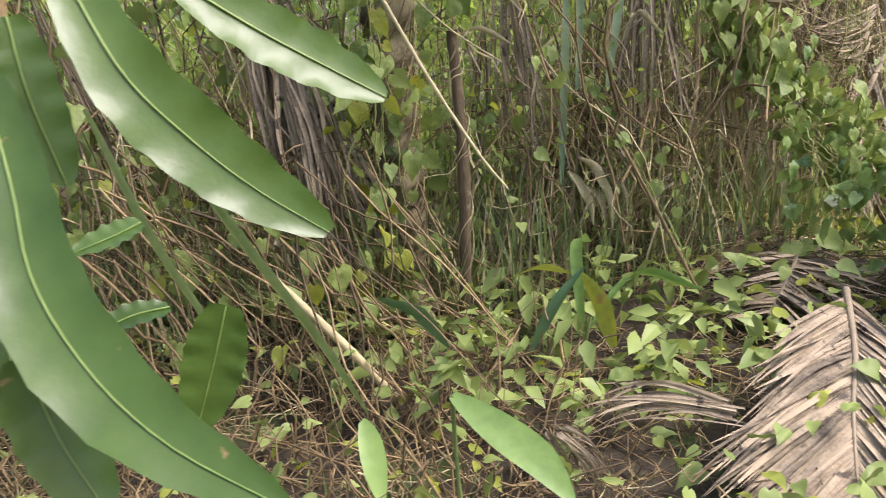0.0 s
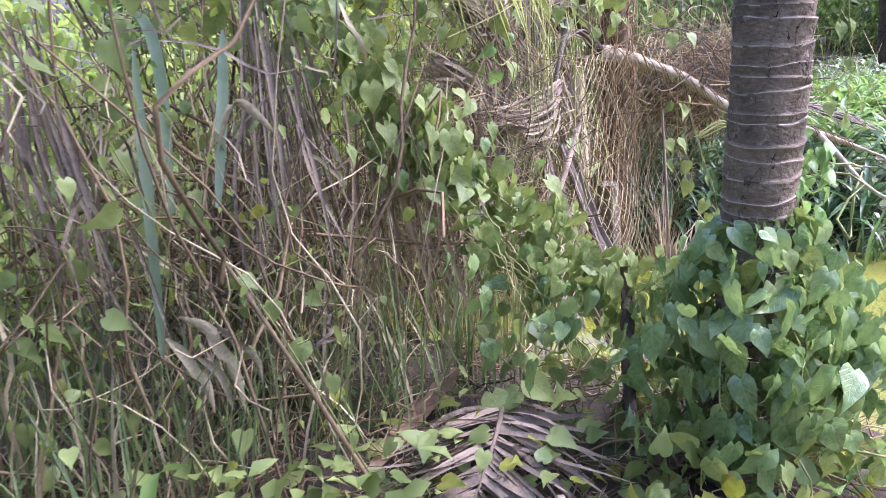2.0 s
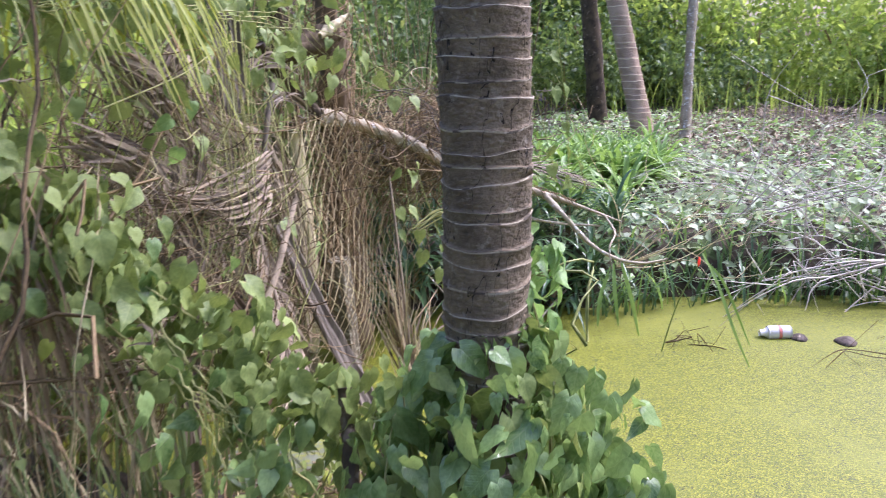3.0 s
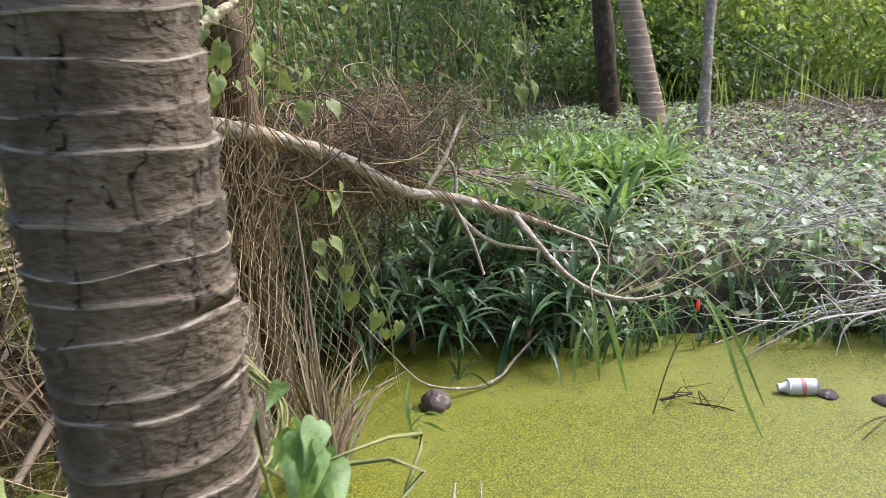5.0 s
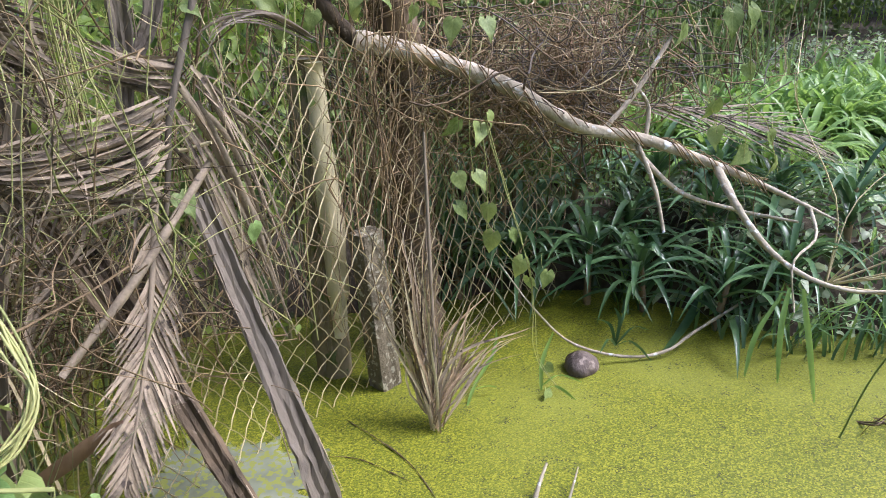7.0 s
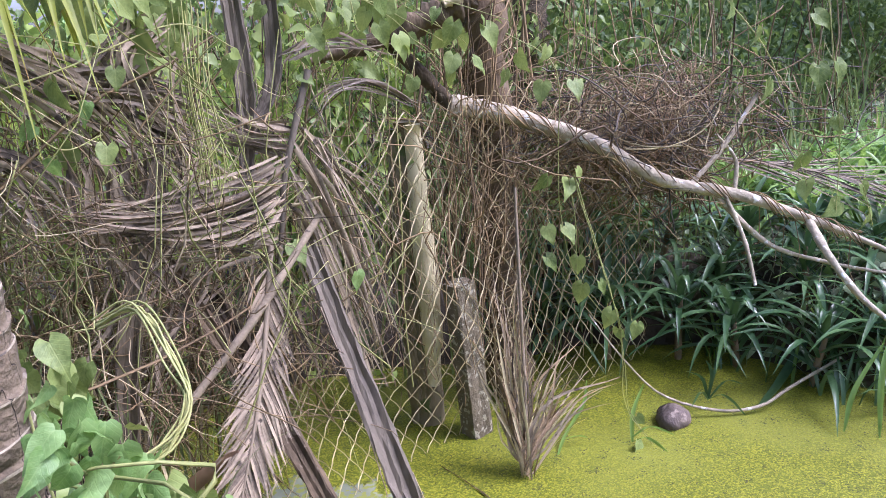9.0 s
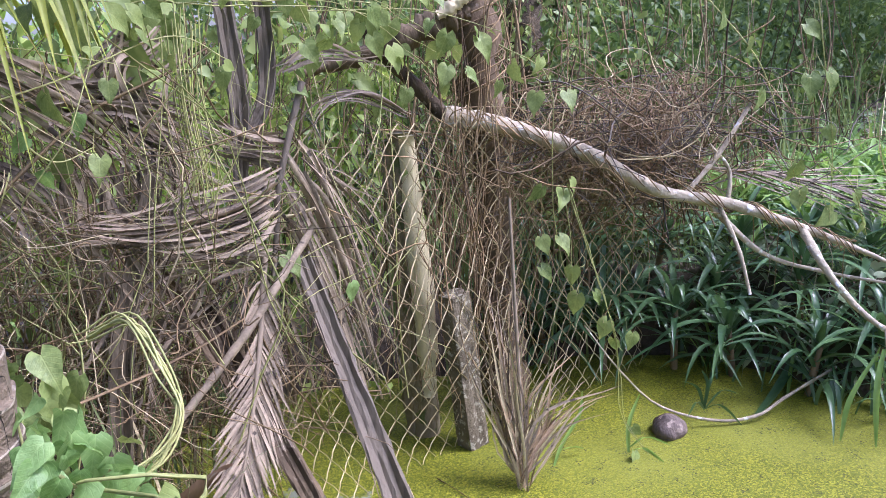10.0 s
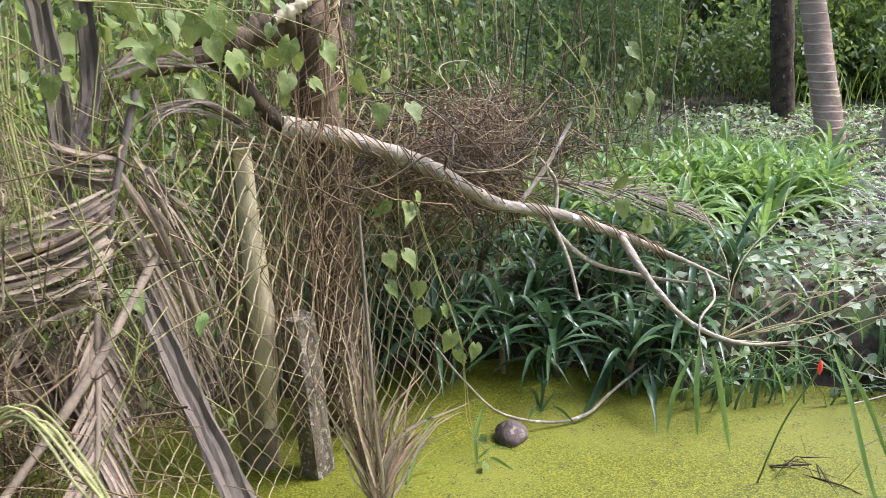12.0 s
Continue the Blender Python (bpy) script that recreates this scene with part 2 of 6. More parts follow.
def duckweed_material():
    m = bpy.data.materials.new("duckweed")
    m.use_nodes = True
    nt = m.node_tree
    N, K = nt.nodes.new, nt.links.new
    bsdf = nt.nodes["Principled BSDF"]
    tc = N("ShaderNodeTexCoord")
    vor, wide, mid = N("ShaderNodeTexVoronoi"), N("ShaderNodeTexNoise"), N("ShaderNodeTexNoise")
    vor.inputs["Scale"].default_value = 165
    wide.inputs["Scale"].default_value, mid.inputs["Scale"].default_value = 0.9, 14
    wide.inputs["Detail"].default_value = mid.inputs["Detail"].default_value = 5
    for n in (vor, wide, mid):
        K(tc.outputs["Object"], n.inputs["Vector"])
    sep = N("ShaderNodeSeparateColor")
    K(vor.outputs["Color"], sep.inputs[0])
    r1 = N("ShaderNodeValToRGB")
    for p, c in ((0.0, (0.062, 0.08, 0.003)), (0.5, (0.125, 0.142, 0.005)), (1.0, (0.27, 0.27, 0.018))):
        e = r1.color_ramp.elements.new(p) if p == 0.5 else r1.color_ramp.elements[0 if p == 0 else -1]
        e.position, e.color = p, (*c, 1)
    K(sep.outputs[0], r1.inputs[0])
    gap = N("ShaderNodeMath")
    gap.operation = "MULTIPLY_ADD"
    gap.inputs[1].default_value = 1.25
    K(mid.outputs["Fac"], gap.inputs[0]), K(sep.outputs[1], gap.inputs[2])
    r2 = N("ShaderNodeValToRGB")
    r2.color_ramp.elements[0].position, r2.color_ramp.elements[1].position = 0.59, 0.66
    K(gap.outputs[0], r2.inputs[0])
    tint = N("ShaderNodeMix")
    tint.data_type = "RGBA"
    r3 = N("ShaderNodeValToRGB")
    r3.color_ramp.elements[0].position, r3.color_ramp.elements[1].position = 0.5, 0.75
    K(wide.outputs["Fac"], r3.inputs[0]), K(r3.outputs[0], tint.inputs["Factor"]), K(r1.outputs[0], tint.inputs["A"])
    tint.inputs["B"].default_value = (0.19, 0.205, 0.026, 1)
    mx = N("ShaderNodeMix")
    mx.data_type = "RGBA"
    K(r2.outputs[0], mx.inputs["Factor"]), K(tint.outputs["Result"], mx.inputs["B"])
    mx.inputs["A"].default_value = (0.04, 0.048, 0.012, 1)
    K(mx.outputs["Result"], bsdf.inputs["Base Color"])
    bsdf.inputs["Roughness"].default_value = 0.5
    bsdf.inputs["Specular IOR Level"].default_value = 0.35
    b = N("ShaderNodeBump")
    b.inputs["Strength"].default_value, b.inputs["Distance"].default_value = 0.5, 0.004
    K(vor.outputs["Distance"], b.inputs["Height"]), K(b.outputs[0], bsdf.inputs["Normal"])
    b.invert = True
    return m


DUCKWEED = duckweed_material()


# ---- mesh makers ----
def link_mesh(name, verts, faces, mat, parent=None, smooth=True):
    me = bpy.data.meshes.new(name)
    me.from_pydata(np.asarray(verts, float).reshape(-1, 3).tolist(), [], faces if isinstance(faces, list) else faces.tolist())
    me.materials.append(mat)
    if smooth:
        me.polygons.foreach_set("use_smooth", np.ones(len(me.polygons), bool))
    ob = new(name, me)
    ob.parent = parent
    return ob


def thing(name, label, category, group="", kind="", at=(0, 0, 0)):
    ob = new(name)
    ob.empty_display_size = 0.1
    ob.location = at
    return tagged(ob, label, category, group, kind)


def stuff(name, verts, faces, mat, label, category, smooth=True):
    return tagged(link_mesh(name, verts, faces, mat, None, smooth), label, category, "", "stuff")


def join(*pieces):
    """Several (verts, faces) as one."""
    V, Fs, n = [], [], 0
    for v, f in pieces:
        v = np.asarray(v).reshape(-1, 3)
        V.append(v)
        Fs += [[i + n for i in face] for face in (f if isinstance(f, list) else f.tolist())]
        n += len(v)
    return np.concatenate(V), Fs


def tubes(P, R, sides=4):
    """Tubes along P (n, k, 3) with radii R (n, k), ends closed by their taper."""
    P = np.asarray(P, float)
    if P.ndim == 2:
        P = P[None]
    n, k, _ = P.shape
    R = np.broadcast_to(np.asarray(R, float), (n, k))
    T = np.gradient(P, axis=1)
    T /= np.linalg.norm(T, axis=2, keepdims=True) + 1e-9
    ref = np.where(np.abs(T.mean(1))[:, None, 2:] > 0.8, [1.0, 0.13, 0.05], [0.05, 0.1, 1.0])
    A = np.cross(T, ref)
    A /= np.linalg.norm(A, axis=2, keepdims=True) + 1e-9
    B = np.cross(T, A)
    a = np.arange(sides) * 2 * np.pi / sides
    V = P[:, :, None] + R[:, :, None, None] * (A[:, :, None] * np.cos(a)[:, None] + B[:, :, None] * np.sin(a)[:, None])
    i, j, s = np.meshgrid(np.arange(n), np.arange(k - 1), np.arange(sides), indexing="ij")
    s2 = (s + 1) % sides
    Fq = np.stack([(i * k + j) * sides + s, (i * k + j) * sides + s2, (i * k + j + 1) * sides + s2, (i * k + j + 1) * sides + s], -1).reshape(-1, 4)
    return V.reshape(-1, 3), Fq


def blades(P, S, W, fold=0.25):
    """Strap leaves along P (n, k, 3), side vectors S (n, 3) or (n, k, 3), half widths W (n, k), folded along the middle."""
    P, S, W = np.asarray(P, float), np.asarray(S, float), np.asarray(W, float)
    if P.ndim == 2:
        P, S, W = P[None], S[None], W[None]
    n, k, _ = P.shape
    if S.ndim == 2:
        S = np.repeat(S[:, None], k, 1)
    W = np.broadcast_to(W, (n, k))
    T = np.gradient(P, axis=1)
    U = np.cross(S, T)
    U /= np.linalg.norm(U, axis=2, keepdims=True) + 1e-9
    U *= np.where(U[..., 2:] < 0, -1, 1)
    V = np.stack([P - S * W[..., None] + U * W[..., None] * fold, P, P + S * W[..., None] + U * W[..., None] * fold], 2)
    i, j, s = np.meshgrid(np.arange(n), np.arange(k - 1), np.arange(2), indexing="ij")
    b = (i * k + j) * 3 + s
    return V.reshape(-1, 3), np.stack([b, b + 1, b + 4, b + 3], -1).reshape(-1, 4)


def spread(template, pos, X, Y, Z, size):
    """Copies of a leaf template (verts, faces) at pos (n, 3) with axes X, Y, Z (n, 3)."""
    tv, tf = np.asarray(template[0]), np.asarray(template[1])
    size = np.broadcast_to(np.asarray(size, float), (len(pos),))
    V = pos[:, None] + size[:, None, None] * (tv[None, :, :1] * X[:, None] + tv[None, :, 1:2] * Y[:, None] + tv[None, :, 2:] * Z[:, None])
    Fq = tf[None] + (np.arange(len(pos)) * len(tv))[:, None, None]
    return V.reshape(-1, 3), Fq.reshape(-1, tf.shape[1])


def unit(v):
    v = np.asarray(v, float)
    return v / (np.linalg.norm(v, axis=-1, keepdims=True) + 1e-9)


def leaf_axes(n, down=0.6, facing=None, loose=0.5):
    """Random leaf axes: Y to the tip (hanging by down), Z out of the blade."""
    Y = rng.normal(size=(n, 3)) * (1, 1, 0.5)
    Y[:, 2] -= down * 1.5
    Y = unit(Y)
    Z = rng.normal(size=(n, 3)) * loose + (np.array([0, 0, 1.0]) if facing is None else np.asarray(facing, float))
    Z = unit(Z - Y * (Z * Y).sum(1, keepdims=True))
    return np.cross(Y, Z), Y, Z


def heart(notch=0.12, cup=0.16, droop=0.25, wide=0.84):
    """A heart-shaped leaf, 1 long, with round lobes and a drawn-out tip along +Y."""
    V = []
    for mid, half, side, w in ((0.0, -notch - 0.02, -notch * 0.6, 0.31), (0.12, 0.07, 0.05, 0.45), (0.28, 0.26, 0.22, 0.48), (0.47, 0.46, 0.43, 0.40), (0.66, 0.66, 0.64, 0.25), (0.82, 0.82, 0.81, 0.11), (1.0, 1.0, 1.0, 0.0)):
        w *= wide
        for x, y, lift in ((-w, side, 1), (-w * 0.52, half, 0.45), (0, mid, 0), (w * 0.52, half, 0.45), (w, side, 1)):
            V.append((x, y, -droop * max(y, 0) ** 2 + cup * w * lift + 0.045 * math.sin(11 * y + 6 * x)))
    Fq = [(5 * r + c, 5 * r + c + 1, 5 * r + c + 6, 5 * r + c + 5) for r in range(6) for c in range(4)]
    return np.array(V), np.array(Fq)


def small_leaf(w=0.25, droop=0.2, cup=0.12):
    V = [(0, 0, 0), (-w, 0.35, cup), (0, 0.38, 0), (w, 0.35, cup), (-w * 0.6, 0.72, cup * 0.5 - droop * 0.5), (0, 0.72, -droop * 0.45), (w * 0.6, 0.72, cup * 0.5 - droop * 0.5), (0, 1, -droop)]
    return np.array(V), np.array([(0, 2, 1, 1), (0, 3, 2, 2), (1, 2, 5, 4), (2, 3, 6, 5), (4, 5, 7, 7), (5, 6, 7, 7)])


HEART, SMALL = heart(), small_leaf()
SMALL = (SMALL[0], np.array([(0, 2, 1), (0, 3, 2), (1, 2, 5), (1, 5, 4), (2, 3, 6), (2, 6, 5), (4, 5, 7), (5, 6, 7)]))


def curve(points, k):
    """k points of a smooth line through the given ones."""
    p = np.asarray(points, float)
    q = np.vstack([2 * p[0] - p[1], p, 2 * p[-1] - p[-2]])
    out = []
    for u in np.linspace(0, len(p) - 1 - 1e-6, k):
        i, f = int(u), u - int(u)
        a, b, c, d = q[i:i + 4]
        out.append(0.5 * (2 * b + (c - a) * f + (2 * a - 5 * b + 4 * c - d) * f * f + (3 * b - a - 3 * c + d) * f ** 3))
    return np.array(out)


def wander(n, k, start, end, sway):
    """n lines of k points from start (n, 3) to end (n, 3), swaying on the way."""
    u = np.linspace(0, 1, k)[None, :, None]
    P = start[:, None] * (1 - u) + end[:, None] * u
    for f in (1, 2, 3):
        amp = rng.normal(size=(n, 1, 3)) * sway / f
        P = P + amp * np.sin(np.pi * f * u + rng.uniform(0, 6.28, (n, 1, 1)) * (f > 1)) * np.sqrt(u * (1 - u) + 0.02) * 1.6
    return P


# ---- the lie of the land ----
FENCE = np.array([(-3.5, 4.3), (0.6, 4.75), (1.85, 5.12), (3.2, 6.0), (3.87, 6.45), (5.2, 7.25)])
POND = np.array([(2.4, 6.5), (2.95, 5.65), (3.5, 4.95), (4.1, 4.1), (4.7, 2.8), (5.2, 0.5), (8.5, -1), (9.6, 1.5), (8.7, 3.4), (7.7, 4.75), (6.9, 5.55), (6.3, 6.05), (5.8, 6.15), (5.5, 6.6), (5.2, 6.95), (4.7, 7.1), (4.2, 7.0), (3.5, 7.1), (2.7, 7.0)])


def pond_depth(x, y):
    """Signed distance to the shore, positive on land."""
    x, y = np.asarray(x, float), np.asarray(y, float)
    best = np.full(x.shape, 1e9)
    inside = np.zeros(x.shape, bool)
    for (x0, y0), (x1, y1) in zip(POND, np.roll(POND, -1, 0)):
        dx, dy = x1 - x0, y1 - y0
        u = np.clip(((x - x0) * dx + (y - y0) * dy) / (dx * dx + dy * dy), 0, 1)
        best = np.minimum(best, np.hypot(x - x0 - u * dx, y - y0 - u * dy))
        inside ^= ((y0 > y) != (y1 > y)) & (x < (x1 - x0) * (y - y0) / (y1 - y0 + 1e-12) + x0)
    return np.where(inside, -best, best)


def ground_z(x, y):
    d = pond_depth(x, y)
    s = np.clip((d + 0.15) / 0.6, 0, 1)
    z = -0.3 + 0.65 * s * s * (3 - 2 * s)
    x, y = np.asarray(x, float), np.asarray(y, float)
    rise = np.clip((x - 6) / 6, 0, 1) * np.clip((y - 3) / 4, 0, 1) * 0.12
    bumps = 0.03 * np.sin(x * 2.3 + 1) * np.sin(y * 1.9) + 0.02 * np.sin(x * 5.1) * np.cos(y * 4.3)
    return z + s * (rise + bumps)


def fence_at(s):
    """Points along the fence line for s in metres, with the normal towards the path."""
    d = np.diff(FENCE, axis=0)
    L = np.hypot(*d.T)
    c = np.concatenate([[0], np.cumsum(L)])
    s = np.clip(np.asarray(s, float), 0, c[-1] - 1e-6)
    i = np.clip(np.searchsorted(c, s, "right") - 1, 0, len(L) - 1)
    p = FENCE[i] + d[i] * ((s - c[i]) / L[i])[..., None]
    nrm = np.stack([d[i][..., 1], -d[i][..., 0]], -1) / L[i][..., None]
    return p, nrm


def ground():
    inner = np.arange(-6, 18.01, 0.12)
    xs = np.concatenate([[-800, -200, -60, -25, -12], inner, [24, 34, 60, 200, 800]])
    ys = np.concatenate([[-800, -200, -60, -25, -12], np.arange(-6, 18.01, 0.12), [24, 34, 60, 200, 800]])
    X, Y = np.meshgrid(xs, ys)
    Z = ground_z(X, Y) + rng.normal(size=X.shape) * 0.008
    V = np.stack([X, Y, Z], -1).reshape(-1, 3)
    w = len(xs)
    i, j = np.meshgrid(np.arange(len(ys) - 1), np.arange(w - 1), indexing="ij")
    b = i * w + j
    link = link_mesh("ground", V, np.stack([b, b + 1, b + w + 1, b + w], -1).reshape(-1, 4), SOIL)
    tagged(link, "soil with rotting leaf litter, darkened for plant shade", "ground", "", "structure")


ground()
V = [(x, y, 0.0) for x, y in POND + unit(POND - POND.mean(0)) * 0.5]
water = link_mesh("water", V, [list(range(len(V)))], DUCKWEED, None, False)
tagged(water, "still pond covered with bright green duckweed", "water", "", "structure")


# ---- coconut palm on the bank ----
def palm_trunk(name, base, top, r0, r1, rings, parent, bulge=0.010, mats=None, seed=3):
    """A trunk of uneven stacked segments, each ending in a thin ragged leaf scar over a shallow undercut."""
    rr = np.random.default_rng(seed)
    base, top = np.array(base, float), np.array(top, float)
    step = rr.uniform(0.55, 1.5, rings)
    at = np.concatenate([[0], np.cumsum(step)]) / step.sum()
    rows = []
    for i in range(rings):
        b = bulge * rr.uniform(0.5, 1.25)
        for f, swell in ((0.0, -0.35 * b), (0.12, -0.3 * b), (0.5, 0.2 * b), (0.86, 0.75 * b), (0.95, 1.1 * b), (0.99, 0.55 * b)):
            rows.append((at[i] + f * (at[i + 1] - at[i]), swell, i + (f > 0.3)))
    n = 40
    a = np.arange(n) * 2 * math.pi / n
    ph = rr.uniform(0, 6.28, (rings + 1, 4))
    amp = rr.uniform(0.3, 1.2, (rings + 1, 4)) * np.array([0.006, 0.004, 0.0025, 0.0015])
    V = []
    for u, sw, q in rows:
        c = base + (top - base) * u
        r = r0 + (r1 - r0) * min(1, u * 1.4) + 0.05 * math.exp(-u * 40)
        wob = sum(amp[q, m] * np.sin((m + 1 + (m > 1)) * a + ph[q, m]) for m in range(4))
        rag = sw * (0.75 + 0.5 * np.sin(3 * a + ph[q, 0]) * np.sin(5 * a + ph[q, 2])) + 0.0012 * rr.normal(size=n)
        rad = r + 3.2 * r * rag + 0.003 * np.sin(3 * a + u * 40)
        V.append(np.stack([c[0] + rad * np.cos(a), c[1] + rad * np.sin(a), c[2] + wob], 1))
    k = len(rows)
    Fq = [(j * n + s, j * n + (s + 1) % n, (j + 1) * n + (s + 1) % n, (j + 1) * n + s) for j in range(k - 1) for s in range(n)]
    ob = link_mesh(name, np.concatenate(V), Fq, mats[0] if mats else PALM, parent)
    ob.data.materials.append(mats[1] if mats else SCAR)
    for j in range(k - 1):
        if j % 6 == 3 + (j // 6) % 2:
            for s in range(n):
                ob.data.polygons[j * n + s].material_index = 1
    return ob


def frond(th, line, length, width, mat, rib, count=44, hang=0.5, lift=0.0, up=(0, 0, 1), taper=0.35, radius=0.012, each=True, one_side=0, tilt=0.9, seed=0, wild=0.15):
    """A palm frond under th: a midrib along line and leaflets on both sides."""
    r = np.random.default_rng(seed)
    C = curve(line, 24)
    v, f = tubes(C, np.linspace(radius, radius * 0.25, 24), 6)
    link_mesh("midrib", v, f, rib, th)
    T = unit(np.gradient(C, axis=0))
    side = unit(np.cross(T, np.asarray(up, float)))
    made = []
    for i in range(count):
        u = 0.05 + 0.95 * i / count
        q = u * 23
        a, fr = int(q), q - int(q)
        p = C[a] * (1 - fr) + C[min(a + 1, 23)] * fr
        for sg in ((-1, 1) if not one_side else (one_side,)):
            if r.random() < 0.1:
                continue
            L = length * (math.sin(math.pi * (0.18 + 0.75 * u)) ** 0.7) * r.uniform(0.75, 1.1)
            d = unit(side[a] * sg + T[a] * (tilt + 2 * wild * r.normal()) + np.asarray(up) * (lift + wild * r.normal()))
            g = np.linspace(0, 1, 7)[:, None]
            P = p + d * L * g + np.array([0, 0, -1.0]) * (hang + wild * r.normal()) * L * g ** 2 + r.normal(size=3) * 0.35 * wild * L * np.sin(g * 4)
            S = unit(np.cross(d, np.asarray(up) + r.normal(size=3) * 0.4))
            W = width * np.array([0.5, 0.9, 1, 0.95, 0.75, 0.45, 0.05])
            made.append(blades(P, S, W, 0.35))
    if each:
        for v, f in made:
            link_mesh("leaflet", v, f, mat, th)
    else:
        v, f = join(*made)
        link_mesh("leaflets", v, f, mat, th)
    return th


palm = thing("coconut_palm", "tall coconut palm with ringed grey-brown trunk on the bank", "palm tree", at=(0, 0, 0))
palm_trunk("trunk", (2.893, 4.137, 0.25), (2.9, 4.13, 5.6), 0.1, 0.098, 118, palm, 0.018)
for i in range(11):
    a = i * 2.4
    d = np.array([math.cos(a), math.sin(a), 0])
    o = np.array([2.9, 4.13, 5.5])
    e = 0.9 - 0.12 * (i % 5)
    frond(palm, [o, o + d * 0.8 + (0, 0, e), o + d * 1.8 + (0, 0, e * 0.9), o + d * 2.8 + (0, 0, e - 1.1)], 0.7, 0.022, PANDAN_LIGHT, RIB, 36, 0.6, radius=0.03, each=False, seed=i)


def leaf_data(name, template, mat):
    me = bpy.data.meshes.new(name)
    me.from_pydata(template[0].tolist(), [], template[1].tolist())
    me.materials.append(mat)
    me.polygons.foreach_set("use_smooth", np.ones(len(me.polygons), bool))
    return me


HEARTS = [leaf_data("leaf", heart(0.12 + 0.04 * i, cup=0.1 + 0.12 * i, droop=0.15 + 0.15 * i), LEAF) for i in range(3)]
HEARTS_DARK = [leaf_data("leaf", heart(0.12, cup=0.04 + 0.09 * i, droop=0.15 + 0.16 * i, wide=0.8 - 0.05 * i), LEAF_DARK) for i in range(4)]
HEARTS_PALE = [leaf_data("leaf", heart(0.06, cup=0.15 + 0.15 * i, droop=0.3 + 0.25 * i, wide=0.66), LEAF_PALE) for i in range(3)]
HEARTS_YELLOW = [leaf_data("leaf", heart(0.14, cup=0.2, droop=0.3), LEAF_YELLOW)]


def put_leaves(th, pos, axes, sizes, datas):
    """One object for each leaf, sharing meshes."""
    for i, p in enumerate(pos):
        X, Y, Z = (a[i] * sizes[i] for a in axes)
        ob = new("leaf", datas[i % len(datas)])
        ob.parent = th
        ob.matrix_local = Matrix(((X[0], Y[0], Z[0], p[0]), (X[1], Y[1], Z[1], p[1]), (X[2], Y[2], Z[2], p[2]), (0, 0, 0, 1)))


# ---- vine smothering the foot of the palm ----
def mound(name, label, centre, radii, count, size, datas, low=-0.3, stems=40):
    th = thing(name, label, "vine")
    c, r = np.array(centre, float), np.array(radii, float)
    a, h = rng.uniform(0, 2 * np.pi, count), rng.uniform(low, 1, count)
    w = np.sqrt(np.clip(1 - h * np.abs(h), 0.05, 1)) * rng.uniform(0.62, 1.14, count)
    out = np.stack([np.cos(a) * w, np.sin(a) * w, h], 1)
    pos = c + out * r
    X, Y, Z = leaf_axes(count, 1.25, unit(out * (1, 1, 0.6) + (0, 0, 0.75)), 0.65)
    put_leaves(th, pos, (X, Y, Z), size * rng.uniform(0.5, 1.3, count), datas)
    s = c + np.stack([np.cos(a[:stems]) * 0.15, np.sin(a[:stems]) * 0.15, np.full(stems, -0.2)], 1)
    P = wander(stems, 8, s, pos[:stems], 0.08)
    for q in P:
        link_mesh("stem", *tubes(q, np.linspace(0.005, 0.002, 8), 4), GREENVINE, th)
    return th


mound("vine_bush", "dense heart-leaved green vine heaped round the palm's foot", (2.9, 4.1, 0.82), (0.36, 0.34, 0.42), 300, 0.095, HEARTS_DARK, -0.9, 14)
mound("vine_bush", "glossy heart-leaved vine crowding up the palm trunk", (2.9, 4.1, 0.9), (0.25, 0.24, 0.36), 300, 0.09, HEARTS_DARK + HEARTS, -0.9, 14)
mound("vine_bush", "glossy broad-leaved green vine trailing off the bank", (3.0, 4.34, 0.8), (0.28, 0.24, 0.36), 130, 0.1, HEARTS_DARK + HEARTS, -0.8, 8)
mound("vine_bush", "pale green vine sprawling below the palm", (2.85, 3.95, 0.48), (0.45, 0.3, 0.25), 100, 0.075, HEARTS + HEARTS_YELLOW, -0.4, 10)


mound("vine_bush", "small-leaved vine clinging to the palm trunk", (2.98, 4.1, 1.3), (0.07, 0.07, 0.17), 26, 0.06, HEARTS_PALE, -0.9, 3)
mound("vine_bush", "pale vine leaves crowding the bank beside the trunk", (3.02, 4.12, 1.34), (0.07, 0.08, 0.12), 26, 0.055, HEARTS_PALE, -0.9, 3)
mound("vine_bush", "glossy dark vine leaves pressed against the palm's foot", (2.93, 4.02, 0.92), (0.24, 0.2, 0.2), 110, 0.1, HEARTS_DARK, -0.6, 4)
mound("vine_bush", "pale broad-leaved plant at the edge of the bank", (3.02, 4.22, 1.16), (0.14, 0.11, 0.22), 74, 0.066, HEARTS_PALE, -0.9, 6)


def climber(name, label, line, width, count, size, datas, group="", face=(0.3, -0.9, 0.4)):
    th = thing(name, label, "vine", group)
    C = curve(line, 40)
    for _ in range(4 if width > 0.1 else 2):
        link_mesh("stem", *tubes(C + np.cumsum(rng.normal(size=(40, 3)), 0) * width * 0.05, np.linspace(0.003, 0.0015, 40), 4), GREENVINE, th)
    i = rng.integers(0, 40, count)
    pos = C[i] + rng.normal(size=(count, 3)) * width * np.array([1, 0.6, 1])
    put_leaves(th, pos, leaf_axes(count, 1.2, face, 0.45), size * rng.uniform(0.6, 1.3, count), datas)
    return th


